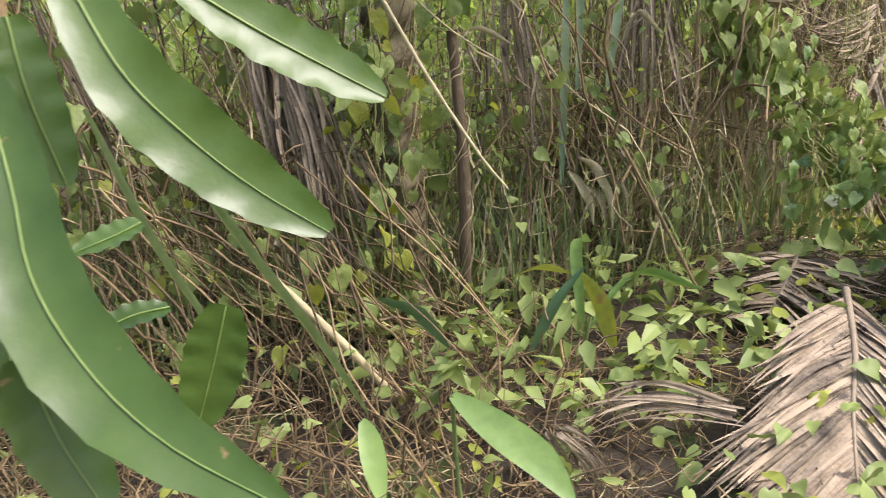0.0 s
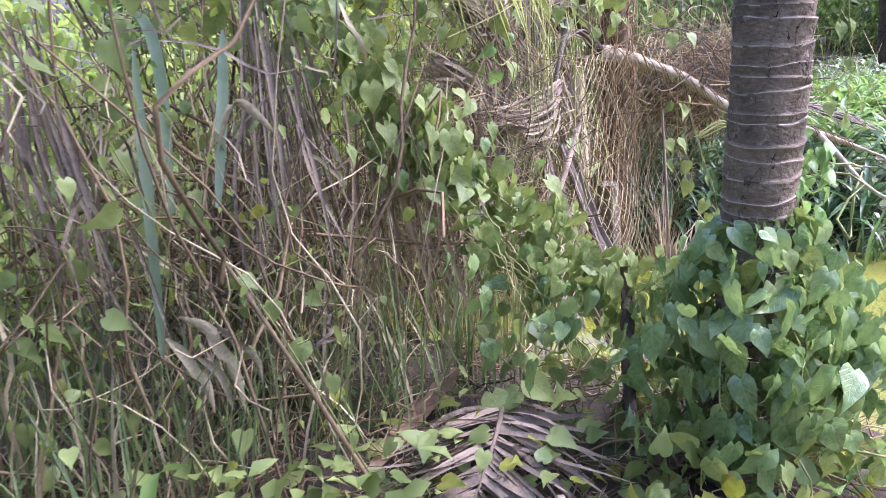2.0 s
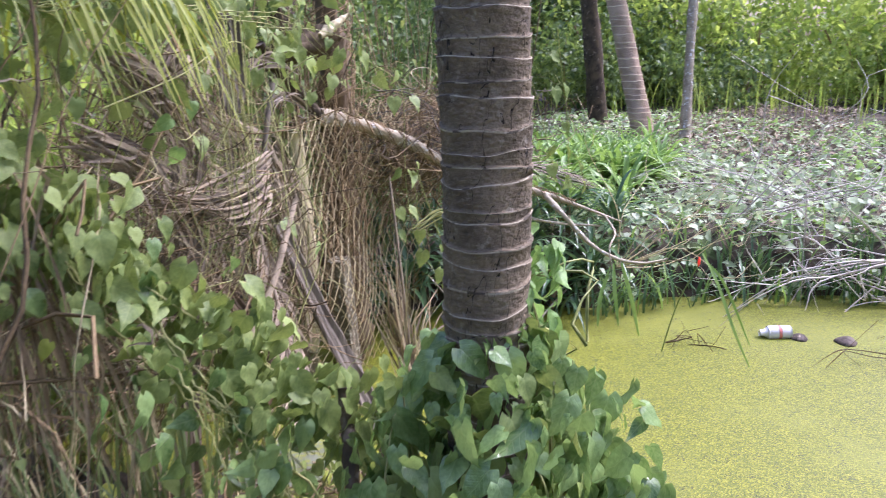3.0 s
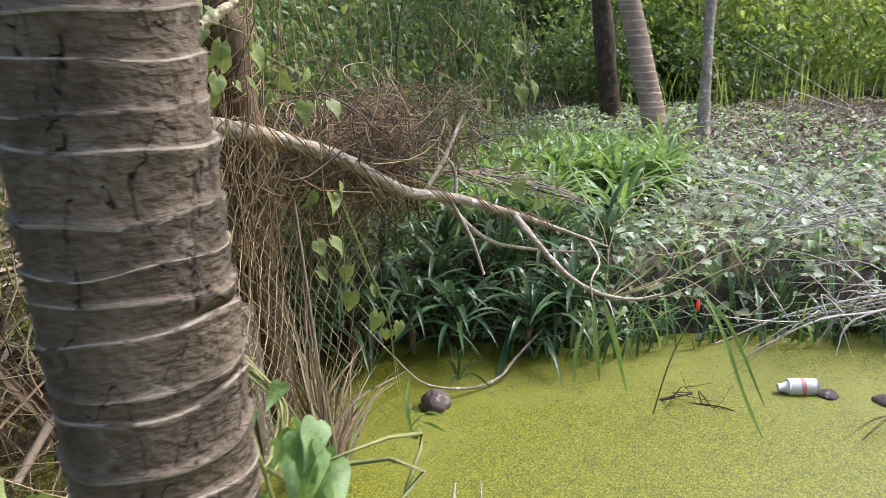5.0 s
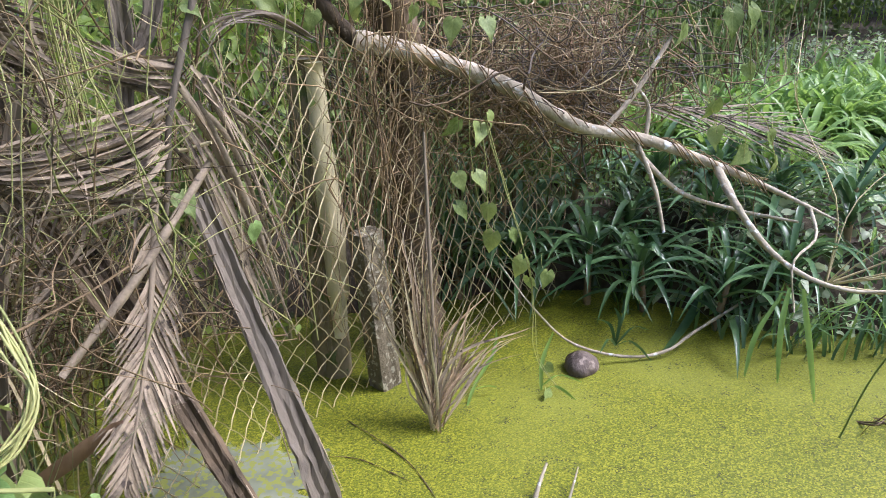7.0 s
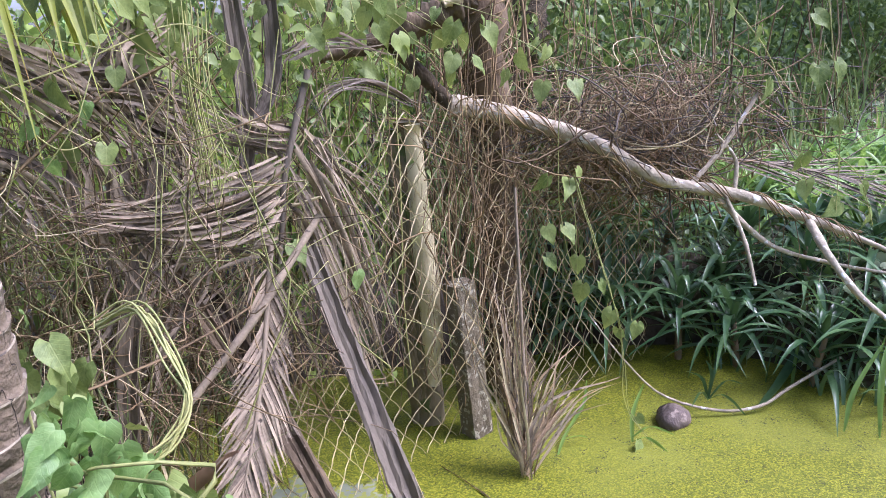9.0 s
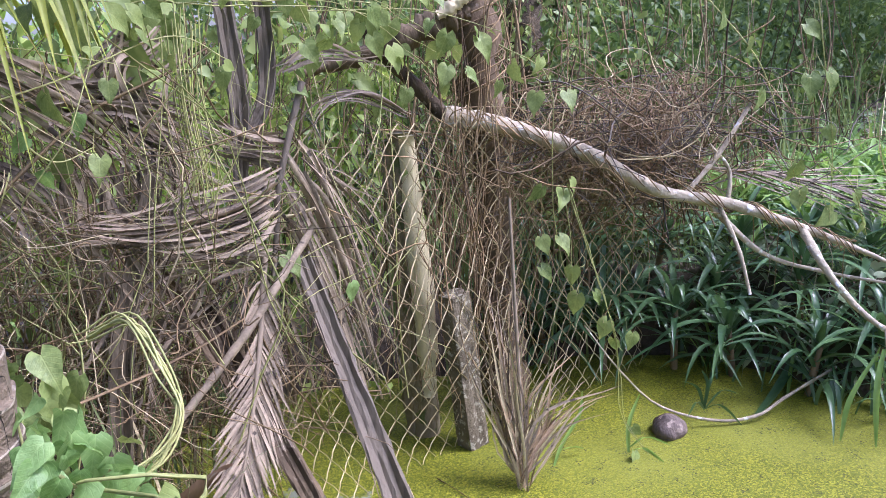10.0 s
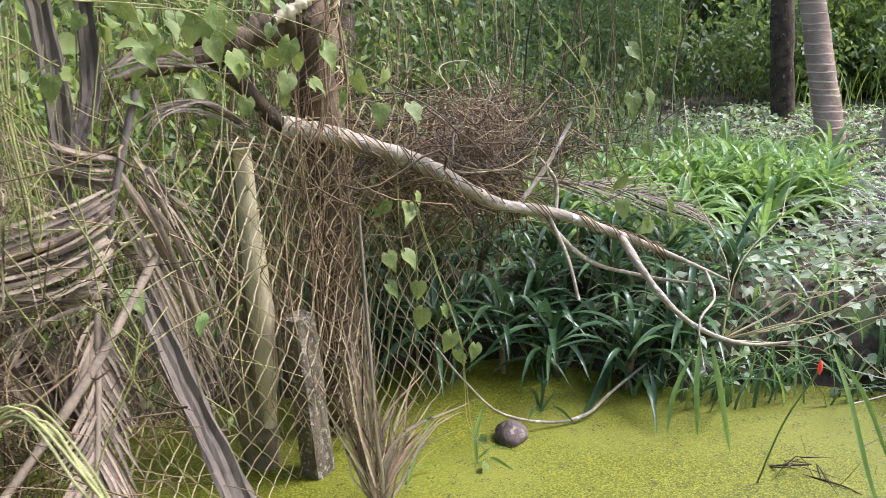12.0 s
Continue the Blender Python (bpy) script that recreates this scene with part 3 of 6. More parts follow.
climber("climbing_vine", "bright green heart-leaved vine climbing over the dead thicket", [(1.77, 5.0, 1.9), (1.98, 5.0, 1.78), (2.19, 5.05, 1.48), (2.28, 5.05, 1.34), (2.46, 5.0, 1.19), (2.62, 4.92, 1.02), (2.72, 4.75, 0.93), (2.78, 4.5, 0.92)], 0.075, 420, 0.078, HEARTS)
climber("climbing_vine", "loose bright vine leaves under the leafy band", [(2.15, 4.98, 1.45), (2.3, 4.95, 1.15), (2.5, 4.85, 0.9), (2.66, 4.65, 0.72)], 0.12, 110, 0.075, HEARTS)
climber("climbing_vine", "leafy green vine hanging along the overgrown fence", [(2.3, 5.0, 1.3), (2.45, 4.8, 0.95), (2.5, 4.6, 0.75)], 0.12, 40, 0.085, HEARTS_DARK)
climber("climbing_vine", "pale green vine draped over the dead fronds", [(2.3, 5.35, 2.0), (2.6, 5.6, 2.05), (3.0, 5.8, 2.0), (3.5, 6.2, 1.98), (3.9, 6.4, 1.75)], 0.13, 130, 0.085, HEARTS, face=(0.2, -0.8, 0.5))
climber("climbing_vine", "sunlit yellow-green vine along the top of the thicket", [(1.2, 5.0, 1.95), (1.6, 5.1, 2.05), (2.0, 5.3, 2.1), (2.4, 5.5, 1.85)], 0.14, 120, 0.08, HEARTS + HEARTS_YELLOW)
climber("climbing_vine", "sparse heart-leaved vine on the fence beside the post", [(0.52, 4.34, 2.1), (0.56, 4.32, 1.5), (0.54, 4.3, 0.9), (0.48, 4.25, 0.5)], 0.12, 130, 0.08, HEARTS + HEARTS_YELLOW)
climber("climbing_vine", "yellowing vine straggling through dry stems", [(-1.0, 4.4, 1.5), (-0.6, 4.35, 1.1), (-0.3, 4.2, 0.9), (0.3, 3.9, 0.75)], 0.2, 110, 0.085, HEARTS + HEARTS_YELLOW)
climber("trailing_vine", "thin vine with heart leaves dangling into the pond", [(4.36, 6.35, 1.2), (4.44, 6.3, 0.9), (4.5, 6.22, 0.6), (4.545, 6.263, 0.36), (4.53, 6.18, 0.15), (4.6, 6.1, 0.02)], 0.04, 5, 0.07, HEARTS)


def leafy_vine(label, stems, leaves, size, datas, seed):
    """A thin vine whose single leaves hang at known places."""
    rr = np.random.default_rng(seed)
    th = thing("trailing_vine", label, "vine")
    for q in stems:
        link_mesh("stem", *tubes(curve(q, 24), np.linspace(0.0028, 0.0016, 24), 5), GREENVINE, th)
    pos = np.array(leaves, float)
    n = len(pos)
    Y = unit(rr.normal(size=(n, 3)) * (0.45, 0.3, 0.25) + (0, -0.25, -0.9))
    Z = unit(rr.normal(size=(n, 3)) * 0.4 + (0.1, -0.8, 0.45))
    Z = unit(Z - Y * (Z * Y).sum(1, keepdims=True))
    put_leaves(th, pos - Y * size * 0.4, (np.cross(Y, Z), Y, Z), size * rr.uniform(0.75, 1.15, n), datas)
    for p in pos:
        q = p + rr.normal(size=3) * 0.03 + (0, 0.03, 0.1)
        link_mesh("stalk", *tubes(curve([p - (0, 0, -0.03), (p + q) / 2 + rr.normal(size=3) * 0.01, q], 6), 0.0012, 4), GREENVINE, th)


leafy_vine("pale green heart-leaved vine straggling over the dead fronds", [[(2.4, 5.2, 1.72), (2.7, 5.36, 1.8), (2.97, 5.55, 1.9), (3.12, 5.63, 1.82)], [(2.55, 5.3, 1.75), (2.66, 5.34, 1.6), (2.76, 5.41, 1.62)]],
           [(2.97, 5.55, 1.82), (3.09, 5.63, 1.76), (2.68, 5.36, 1.74), (2.73, 5.39, 1.68), (2.6, 5.31, 1.65), (2.64, 5.34, 1.54), (3.22, 5.72, 1.15), (2.81, 5.45, 1.76), (2.76, 5.41, 1.56), (3.41, 5.84, 0.99)], 0.085, HEARTS + HEARTS_PALE, 301)
leafy_vine("heart-leaved vine hanging along the top of the fence", [[(3.2, 6.25, 1.98), (3.5, 6.3, 1.97), (3.8, 6.32, 1.95), (4.1, 6.33, 1.85)], [(3.48, 6.3, 1.97), (3.52, 6.3, 1.8), (3.69, 6.3, 1.66)]],
           [(3.35, 6.3, 1.94), (3.48, 6.3, 1.93), (3.54, 6.3, 1.69), (3.63, 6.3, 1.92), (3.69, 6.3, 1.62), (4.02, 6.3, 1.8), (3.34, 6.3, 1.78), (3.51, 6.3, 1.8), (3.86, 6.3, 1.82)], 0.095, HEARTS, 302)
leafy_vine("heart-leaved vine trailing from the branch to the pond", [[(4.1, 6.4, 1.8), (4.3, 6.38, 1.65), (4.3, 6.37, 1.3), (4.3, 6.36, 1.05), (4.36, 6.36, 0.75), (4.52, 6.36, 0.5), (4.6, 6.35, 0.4)], [(4.34, 6.36, 1.2), (4.37, 6.36, 0.95), (4.36, 6.35, 0.7)]],
           [(4.23, 6.35, 1.56), (4.38, 6.35, 1.56), (4.25, 6.35, 1.7), (4.15, 6.35, 1.69), (4.22, 6.35, 1.17), (4.34, 6.35, 1.15), (4.25, 6.35, 0.94), (4.34, 6.35, 0.94), (4.26, 6.35, 0.81), (4.37, 6.35, 0.79), (4.38, 6.35, 0.66), (4.51, 6.35, 0.52), (4.56, 6.35, 0.43), (4.64, 6.35, 0.44)], 0.1, HEARTS, 303)
leafy_vine("heart-leaved vine hanging in front of the strap-leaved plants", [[(4.9, 6.25, 1.95), (5.1, 6.2, 1.7), (5.2, 6.2, 1.5), (5.3, 6.2, 1.2), (5.35, 6.2, 1.05)], [(5.36, 6.2, 1.95), (5.42, 6.2, 1.6), (5.47, 6.2, 1.3), (5.48, 6.2, 0.95)], [(5.48, 6.2, 1.2), (5.58, 6.2, 1.1), (5.66, 6.2, 0.88)]],
           [(5.14, 6.2, 1.51), (5.36, 6.2, 1.55), (5.45, 6.2, 1.56), (5.46, 6.2, 1.33), (5.48, 6.2, 1.17), (5.3, 6.2, 1.19), (5.47, 6.2, 0.98), (5.61, 6.2, 1.04), (5.63, 6.2, 0.91), (5.33, 6.2, 1.08), (5.36, 6.2, 1.77), (5.08, 6.2, 1.71), (4.97, 6.2, 1.83)], 0.1, HEARTS, 304)



mound("vine_bush", "green heart-leaved vine spilling over the pond's edge", (2.9, 5.0, 0.2), (0.3, 0.3, 0.22), 70, 0.085, HEARTS + HEARTS_YELLOW, -0.6, 12)
mound("vine_bush", "broad heart-leaved vine heaped against the dead fronds", (2.62, 4.7, 0.6), (0.3, 0.26, 0.3), 80, 0.1, HEARTS + HEARTS_DARK, -0.6, 12)


# ---- dry thicket along the fence ----
def thicket(name, s0, s1, n, z0, z1, deep, mat, r, sway, lean=0.25, label="", k=9, back=0.0):
    knots = rng.uniform(s0, s1, max(3, int((s1 - s0) * 5)))
    s = np.where(rng.random(n) < 0.7, knots[rng.integers(0, len(knots), n)] + rng.normal(size=n) * 0.045, rng.uniform(s0, s1, n))
    p, nr = fence_at(s)
    off = rng.normal(size=(n, 1)) * deep - back
    a = np.concatenate([p + nr * off, rng.uniform(z0, z0 + 0.5 * (z1 - z0), (n, 1))], 1)
    p2, n2 = fence_at(s + rng.normal(size=n) * lean)
    b = np.concatenate([p2 + n2 * (off + rng.normal(size=(n, 1)) * 0.1), rng.uniform(z0 + 0.4 * (z1 - z0), z1, (n, 1))], 1)
    P = wander(n, k, a, b, sway)
    R = rng.uniform(0.35, 1.2, (n, 1)) ** 2 * r * np.linspace(1.1, 0.7, k)[None]
    v, f = tubes(P, R, 3)
    return stuff(name, v, f, mat, label, "thicket")


def dead_leaves(name, s0, s1, n, z0, z1, deep, mat, L, W, label, back=0.0):
    """Withered strap leaves hanging in the thicket."""
    p, nr = fence_at(rng.uniform(s0, s1, n))
    a = np.concatenate([p + nr * (rng.normal(size=(n, 1)) * deep - back), rng.uniform(z0, z1, (n, 1))], 1)
    d = unit(rng.normal(size=(n, 3)) * (0.6, 0.6, 0.3) + (0, 0, -0.75))
    l = L * rng.uniform(0.4, 1.2, (n, 1))
    P = wander(n, 7, a, a + d * l, 0.05)
    P[..., 2] = np.maximum(P[..., 2], 0.02)
    S = unit(np.cross(d, rng.normal(size=(n, 3))))
    v, f = blades(P, S, W * rng.uniform(0.5, 1.2, (n, 1)) * np.array([0.5, 0.9, 1, 0.9, 0.7, 0.45, 0.05])[None], 0.4)
    stuff(name, v, f, mat, label, "dead leaves")


thicket("dry_thicket", 0, 5.6, 380, 0.25, 2.25, 0.2, DRY, 0.0065, 0.11, 0.38, label="tangled brown dead vines and stems smothering the fence")
thicket("dry_thicket", 0, 5.6, 330, 0.25, 2.1, 0.18, DRY, 0.005, 0.16, 0.6, label="criss-crossed dark dead vines on the fence")
thicket("dry_thicket", 0, 5.6, 380, 0.25, 2.1, 0.18, STRAW, 0.0036, 0.14, 0.45, label="pale straw-coloured dead vine stems on the fence")
thicket("dry_thicket", 5.0, 6.9, 300, 0.1, 2.05, 0.1, DRY, 0.0045, 0.16, 0.35, label="dense brown dead creepers over the collapsed fence", back=0.42)
thicket("dry_thicket", 5.0, 6.9, 80, 0.1, 2.05, 0.17, STRAW, 0.0032, 0.18, 0.45, label="wiry straw-coloured dead creepers on the fence", back=0.3)
thicket("dry_thicket", 7.0, 9.4, 110, 0.1, 1.8, 0.12, DRY, 0.003, 0.1, 0.3, label="fine wiry creepers threaded through the chain-link")
thicket("dry_creepers", 7.85, 8.45, 100, 0.25, 2.15, 0.085, DRY, 0.004, 0.06, 0.06, label="brown dead creeper stems hanging beside the post", back=0.06)
thicket("dry_creepers", 8.4, 9.7, 420, 0.75, 1.6, 0.15, DRY, 0.005, 0.12, 0.5, label="knot of brown dead creepers behind the fallen branch")
thicket("green_creepers", 0, 7.6, 330, 0.2, 2.1, 0.18, GREENVINE, 0.003, 0.12, 0.4, label="thin yellow-green creeper stems winding up the fence")
dead_leaves("dead_leaves", 0, 5.6, 380, 0.6, 2.1, 0.2, FROND, 0.38, 0.0075, "withered brown leaves hanging in the thicket")
dead_leaves("dead_leaves", 0, 5.6, 200, 0.6, 2.1, 0.2, STRAW, 0.3, 0.0075, "bleached papery leaves hanging in the thicket")
dead_leaves("dead_leaves", 4.8, 6.8, 80, 0.7, 2.0, 0.08, FROND, 0.6, 0.007, "shredded brown frond leaflets hanging on the fence", 0.3)


def green_leaves(name, s0, s1, n, z0, z1, deep, size, mat, label, back=0.0, template=HEART):
    p, nr = fence_at(rng.uniform(s0, s1, n))
    pos = np.concatenate([p + nr * (rng.normal(size=(n, 1)) * deep - back), rng.uniform(z0, z1, (n, 1))], 1)
    X, Y, Z = leaf_axes(n, 0.7, (0.3, -0.8, 0.5), 0.6)
    v, f = spread(template, pos, X, Y, Z, size * rng.uniform(0.5, 1.3, n))
    stuff(name, v, f, mat, label, "vine leaves")


green_leaves("vine_leaves", 1.5, 4.8, 330, 0.4, 2.0, 0.12, 0.08, LEAF, "green heart-shaped vine leaves over the thicket", -0.15)
green_leaves("vine_leaves", 0, 5.6, 1000, 0.4, 2.1, 0.2, 0.055, LEAF, "scattered small green vine leaves in the thicket")
green_leaves("vine_leaves", 0, 6.0, 260, 0.4, 1.9, 0.2, 0.06, LEAF_YELLOW, "scattered yellowing vine leaves in the thicket")
green_leaves("vine_leaves", 2.5, 7.2, 650, 1.75, 2.5, 0.28, 0.075, LEAF, "green vine leaves crowning the thicket", 0.2)
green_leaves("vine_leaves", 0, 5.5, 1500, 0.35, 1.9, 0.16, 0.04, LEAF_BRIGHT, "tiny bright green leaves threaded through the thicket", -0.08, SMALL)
green_leaves("vine_leaves", 7.4, 10.2, 2600, 0.6, 2.8, 0.45, 0.065, LEAF, "vine leaves hanging among the saplings", 1.2, SMALL)
green_leaves("vine_leaves", 7.4, 10.2, 2600, 0.6, 3.2, 0.5, 0.085, LEAF_FAR, "dark leaves of climbers behind the fence", 1.9, SMALL)
thicket("hanging_creepers", 7.6, 10.0, 170, 0.6, 2.9, 0.4, DRY, 0.004, 0.15, 0.3, label="thin dead creepers hanging behind the fence", back=1.2)
# The brighter leaf colour stands in for light showing through the fence.
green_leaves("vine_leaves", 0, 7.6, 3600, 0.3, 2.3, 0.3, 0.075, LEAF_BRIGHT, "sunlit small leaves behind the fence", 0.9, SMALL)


def litter(name, n, xr, yr, size, mat, r, label, rise=0.08):
    a = np.stack([rng.uniform(*xr, n), rng.uniform(*yr, n)], 1)
    a = a[pond_depth(a[:, 0], a[:, 1]) > -0.05]
    n = len(a)
    th = rng.uniform(0, 6.28, n)
    L = rng.uniform(0.3, 1, n) * size
    b = a + np.stack([np.cos(th) * L, np.sin(th) * L], 1)
    za, zb = ground_z(a[:, 0], a[:, 1]) + rng.uniform(0, rise, n), np.maximum(ground_z(b[:, 0], b[:, 1]), 0) + rng.uniform(0, rise, n)
    P = wander(n, 6, np.column_stack([a, za]), np.column_stack([b, zb]), 0.04)
    P[..., 2] = np.maximum(P[..., 2], np.maximum(ground_z(P[..., 0], P[..., 1]), 0) + 0.004)
    v, f = tubes(P, rng.uniform(0.4, 1.1, (n, 1)) * r * np.linspace(1, 0.5, 6)[None], 3)
    stuff(name, v, f, mat, label, "litter")


litter("dry_litter", 3000, (-2.5, 3.4), (2.6, 5.4), 0.45, DRY, 0.005, "brown dead stems and twigs littering the ground", 0.16)
litter("dry_litter", 550, (-2.5, 3.4), (2.6, 5.4), 0.35, STRAW, 0.004, "straw-coloured dry stalks littering the ground", 0.16)


def brush_pile(name, n, label, mat, r):
    a = np.column_stack([rng.uniform(-1.8, 0.6, n), rng.uniform(3.7, 4.5, n), rng.uniform(0.7, 1.35, n)])
    b = a + np.column_stack([rng.uniform(-0.1, 0.8, n), rng.normal(size=n) * 0.25, -rng.uniform(0.4, 1.0, n)])
    b[:, 2] = np.maximum(b[:, 2], 0.38)
    v, f = tubes(wander(n, 8, a, b, 0.06), rng.uniform(0.4, 1.2, (n, 1)) * r * np.linspace(1, 0.6, 8)[None], 3)
    stuff(name, v, f, mat, label, "brush")


brush_pile("brush_pile", 210, "heap of slanting dead brown stems against the fence", DRY, 0.006)


def hollow(name, n, mat, r, label):
    a = np.column_stack([rng.uniform(-1.0, 1.1, n), rng.uniform(3.0, 4.1, n), np.full(n, 0.33)])
    b = a + np.column_stack([rng.normal(size=n) * 0.2, rng.normal(size=n) * 0.15, rng.uniform(0.1, 0.5, n)])
    v, f = tubes(wander(n, 7, a, b, 0.06), rng.uniform(0.4, 1.1, (n, 1)) * r * np.linspace(1, 0.5, 7)[None], 3)
    stuff(name, v, f, mat, label, "brush")


hollow("brush_pile", 420, DRY, 0.006, "short dead brown stems standing in the dark litter")


# ---- low plants ----
def cover(name, n, xr, yr, size, mat, label, template=SMALL, zr=(0.02, 0.12), keep=None, down=0.1):
    p = np.stack([rng.uniform(*xr, n), rng.uniform(*yr, n)], 1)
    m = pond_depth(p[:, 0], p[:, 1]) > 0.02
    if keep is not None:
        m &= keep(p[:, 0], p[:, 1])
    p = p[m]
    n = len(p)
    pos = np.column_stack([p, ground_z(p[:, 0], p[:, 1]) + rng.uniform(*zr, n)])
    X, Y, Z = leaf_axes(n, down, (0, 0, 1), 0.45)
    v, f = spread(template, pos, X, Y, Z, size * rng.uniform(0.5, 1.3, n))
    stuff(name, v, f, mat, label, "ground cover")


cover("ground_vine", 850, (-2, 3.0), (2.7, 4.8), 0.075, LEAF, "small heart-leaved green vine creeping over the litter", HEART, (0.05, 0.3))
cover("low_herb", 280, (0.3, 2.0), (3.5, 4.5), 0.11, LEAF, "small lance-leaved green herbs in the litter", SMALL, (0.1, 0.35))
cover("ground_vine", 260, (-2, 3.0), (2.7, 4.6), 0.07, LEAF_YELLOW, "yellowing vine leaves over the litter", HEART, (0.05, 0.28))
cover("ground_vine", 5500, (5.2, 14), (5, 13), 0.1, LEAF_GREYISH, "pale green creeper carpeting the far bank", SMALL, (0.01, 0.12), lambda x, y: x + y > 12)
cover("ground_vine", 5000, (5.2, 14), (5, 13), 0.1, LEAF_PALE, "low green creeper carpeting the far bank", SMALL, (0.01, 0.14), lambda x, y: x + y > 12)
cover("ground_vine", 2600, (5.6, 9.5), (4.2, 8), 0.075, LEAF_GREYISH, "tangled leafy creeper along the pond's far shore", HEART, (0.02, 0.25), lambda x, y: (x - 5.4) + (y - 5.6) > 0.3)
cover("ground_vine", 6000, (-6, 6), (-5, 3), 0.09, LEAF, "low green creeper beside the path", SMALL, (0.0, 0.05))
cover("leaf_litter", 2500, (-6, 5), (-5, 3.2), 0.09, FROND, "brown fallen leaves scattered beside the path", SMALL, (0.01, 0.04))
cover("ground_vine", 5000, (-6, 5), (-5, 3.2), 0.07, LEAF, "low heart-leaved creeper beside the path", HEART, (0.01, 0.08))
cover("leaf_litter", 4500, (9.5, 16), (6.5, 11), 0.07, FROND, "brown fallen leaves strewn over the trodden clearing", SMALL, (0.06, 0.16), lambda x, y: np.abs((x - 12) * 0.35 - (y - 8.6)) < 1.2)
cover("leaf_litter", 3000, (6, 14), (5, 13), 0.1, FROND, "brown fallen leaves on the far bank", SMALL, (0.02, 0.1))


def grass(name, n, xr, yr, L, W, mat, label, keep=None, z0=0.0, splay=0.5):
    p = np.stack([rng.uniform(*xr, n), rng.uniform(*yr, n)], 1)
    m = pond_depth(p[:, 0], p[:, 1]) > -0.12
    if keep is not None:
        m &= keep(p[:, 0], p[:, 1])
    p = p[m]
    n = len(p)
    a = rng.uniform(0, 6.28, n)
    h = L * rng.uniform(0.5, 1.1, n)
    out = np.stack([np.cos(a), np.sin(a), np.zeros(n)], 1) * (splay * rng.uniform(0.2, 1.3, n))[:, None]
    u = np.linspace(0, 1, 6)[None, :, None]
    base = np.column_stack([p, np.maximum(ground_z(p[:, 0], p[:, 1]), -0.02) + z0])
    P = base[:, None] + h[:, None, None] * (out[:, None] * u ** 1.6 + np.array([0, 0, 1.0]) * (u - 0.45 * u ** 3 * np.minimum(1, np.linalg.norm(out, axis=1))[:, None, None]))
    S = np.stack([-np.sin(a), np.cos(a), np.zeros(n)], 1)
    v, f = blades(P, S, W * rng.uniform(0.6, 1.2, (n, 1)) * np.array([0.7, 1, 1, 0.8, 0.5, 0.04])[None])
    stuff(name, v, f, mat, label, "grass")


def behind(lo, hi):
    """Points lo to hi metres behind the fence line."""
    def test(x, y):
        d = np.full(np.shape(x), 1e9)
        sgn = np.zeros(np.shape(x))
        for (x0, y0), (x1, y1) in zip(FENCE, FENCE[1:]):
            dx, dy = x1 - x0, y1 - y0
            L = math.hypot(dx, dy)
            u = np.clip(((x - x0) * dx + (y - y0) * dy) / L / L, 0, 1)
            q = np.hypot(x - x0 - u * dx, y - y0 - u * dy)
            side = (dx * (y - y0) - dy * (x - x0)) / L
            sgn = np.where(q < d, np.sign(side), sgn)
            d = np.minimum(d, q)
        return (d * sgn > lo) & (d * sgn < hi)
    return test


grass("tall_grass", 2600, (-4, 6), (4.3, 9.5), 1.3, 0.009, GRASS, "tall green grass behind the overgrown fence", behind(0.15, 2.2), splay=0.35)
grass("tall_grass", 700, (13, 20), (3, 16), 0.9, 0.01, LEAF_BRIGHT, "tall sunlit grass beyond the clearing", lambda x, y: (x - 5) ** 2 + (y - 4) ** 2 > 110, splay=0.3)
grass("tall_grass", 2200, (-3, 3), (3.6, 5.4), 0.8, 0.0045, GRASS, "thin green grass at the foot of the fence", behind(-0.5, 0.2), splay=0.4)
grass("shore_grass", 3000, (5.2, 9.5), (2.8, 7.2), 0.5, 0.01, PANDAN, "dark green grass overhanging the pond's far shore", lambda x, y: (pond_depth(x, y) < 0.3) & (x + y > 11), splay=0.9)
grass("shore_grass", 1200, (5.2, 9.5), (2.8, 7.2), 0.45, 0.009, PANDAN_LIGHT, "bright green grass along the pond's far shore", lambda x, y: (pond_depth(x, y) < 0.4) & (x + y > 11), splay=0.9)
grass("path_grass", 6000, (-6, 6), (-5, 3.4), 0.16, 0.004, GRASS, "short green grass beside the path", splay=0.6)
grass("dry_grass", 900, (-3, 4), (3.8, 6.6), 0.9, 0.007, STRAW, "dead straw-coloured grass at the foot of the fence", behind(-0.4, 0.25), splay=0.4)


# ---- strap-leaved plants ----
def strap_plant(name, label, at, n, L, W, mat, seed, group="strap-leaved plants by the pond"):
    r = np.random.default_rng(seed)
    th = thing(name, label, "plant", group, at=at)
    for i in range(n):
        a, e = i * 2.4 + r.normal() * 0.2, r.uniform(0.35, 1.3)
        l = L * r.uniform(0.6, 1.1)
        u = np.linspace(0, 1, 8)[:, None]
        d = np.array([math.cos(a) * math.cos(e), math.sin(a) * math.cos(e), math.sin(e)])
        P = np.array([0, 0, 0.05 + 0.01 * i]) + d * l * u + np.array([0, 0, -1.0]) * l * r.uniform(0.35, 0.75) * u ** 2.4
        S = np.array([-math.sin(a), math.cos(a), 0.0])
        v, f = blades(P, S, W * np.array([0.6, 0.9, 1, 1, 0.9, 0.7, 0.4, 0.03]) * r.uniform(0.75, 1.15), 0.45)
        link_mesh("leaf", v, f, mat, th)
    link_mesh("stem", *tubes(np.array([(0, 0, -0.1), (0, 0, 0.1), (0.01, 0, 0.3)]), [0.02, 0.02, 0.01], 6), DRY, th)
    return th


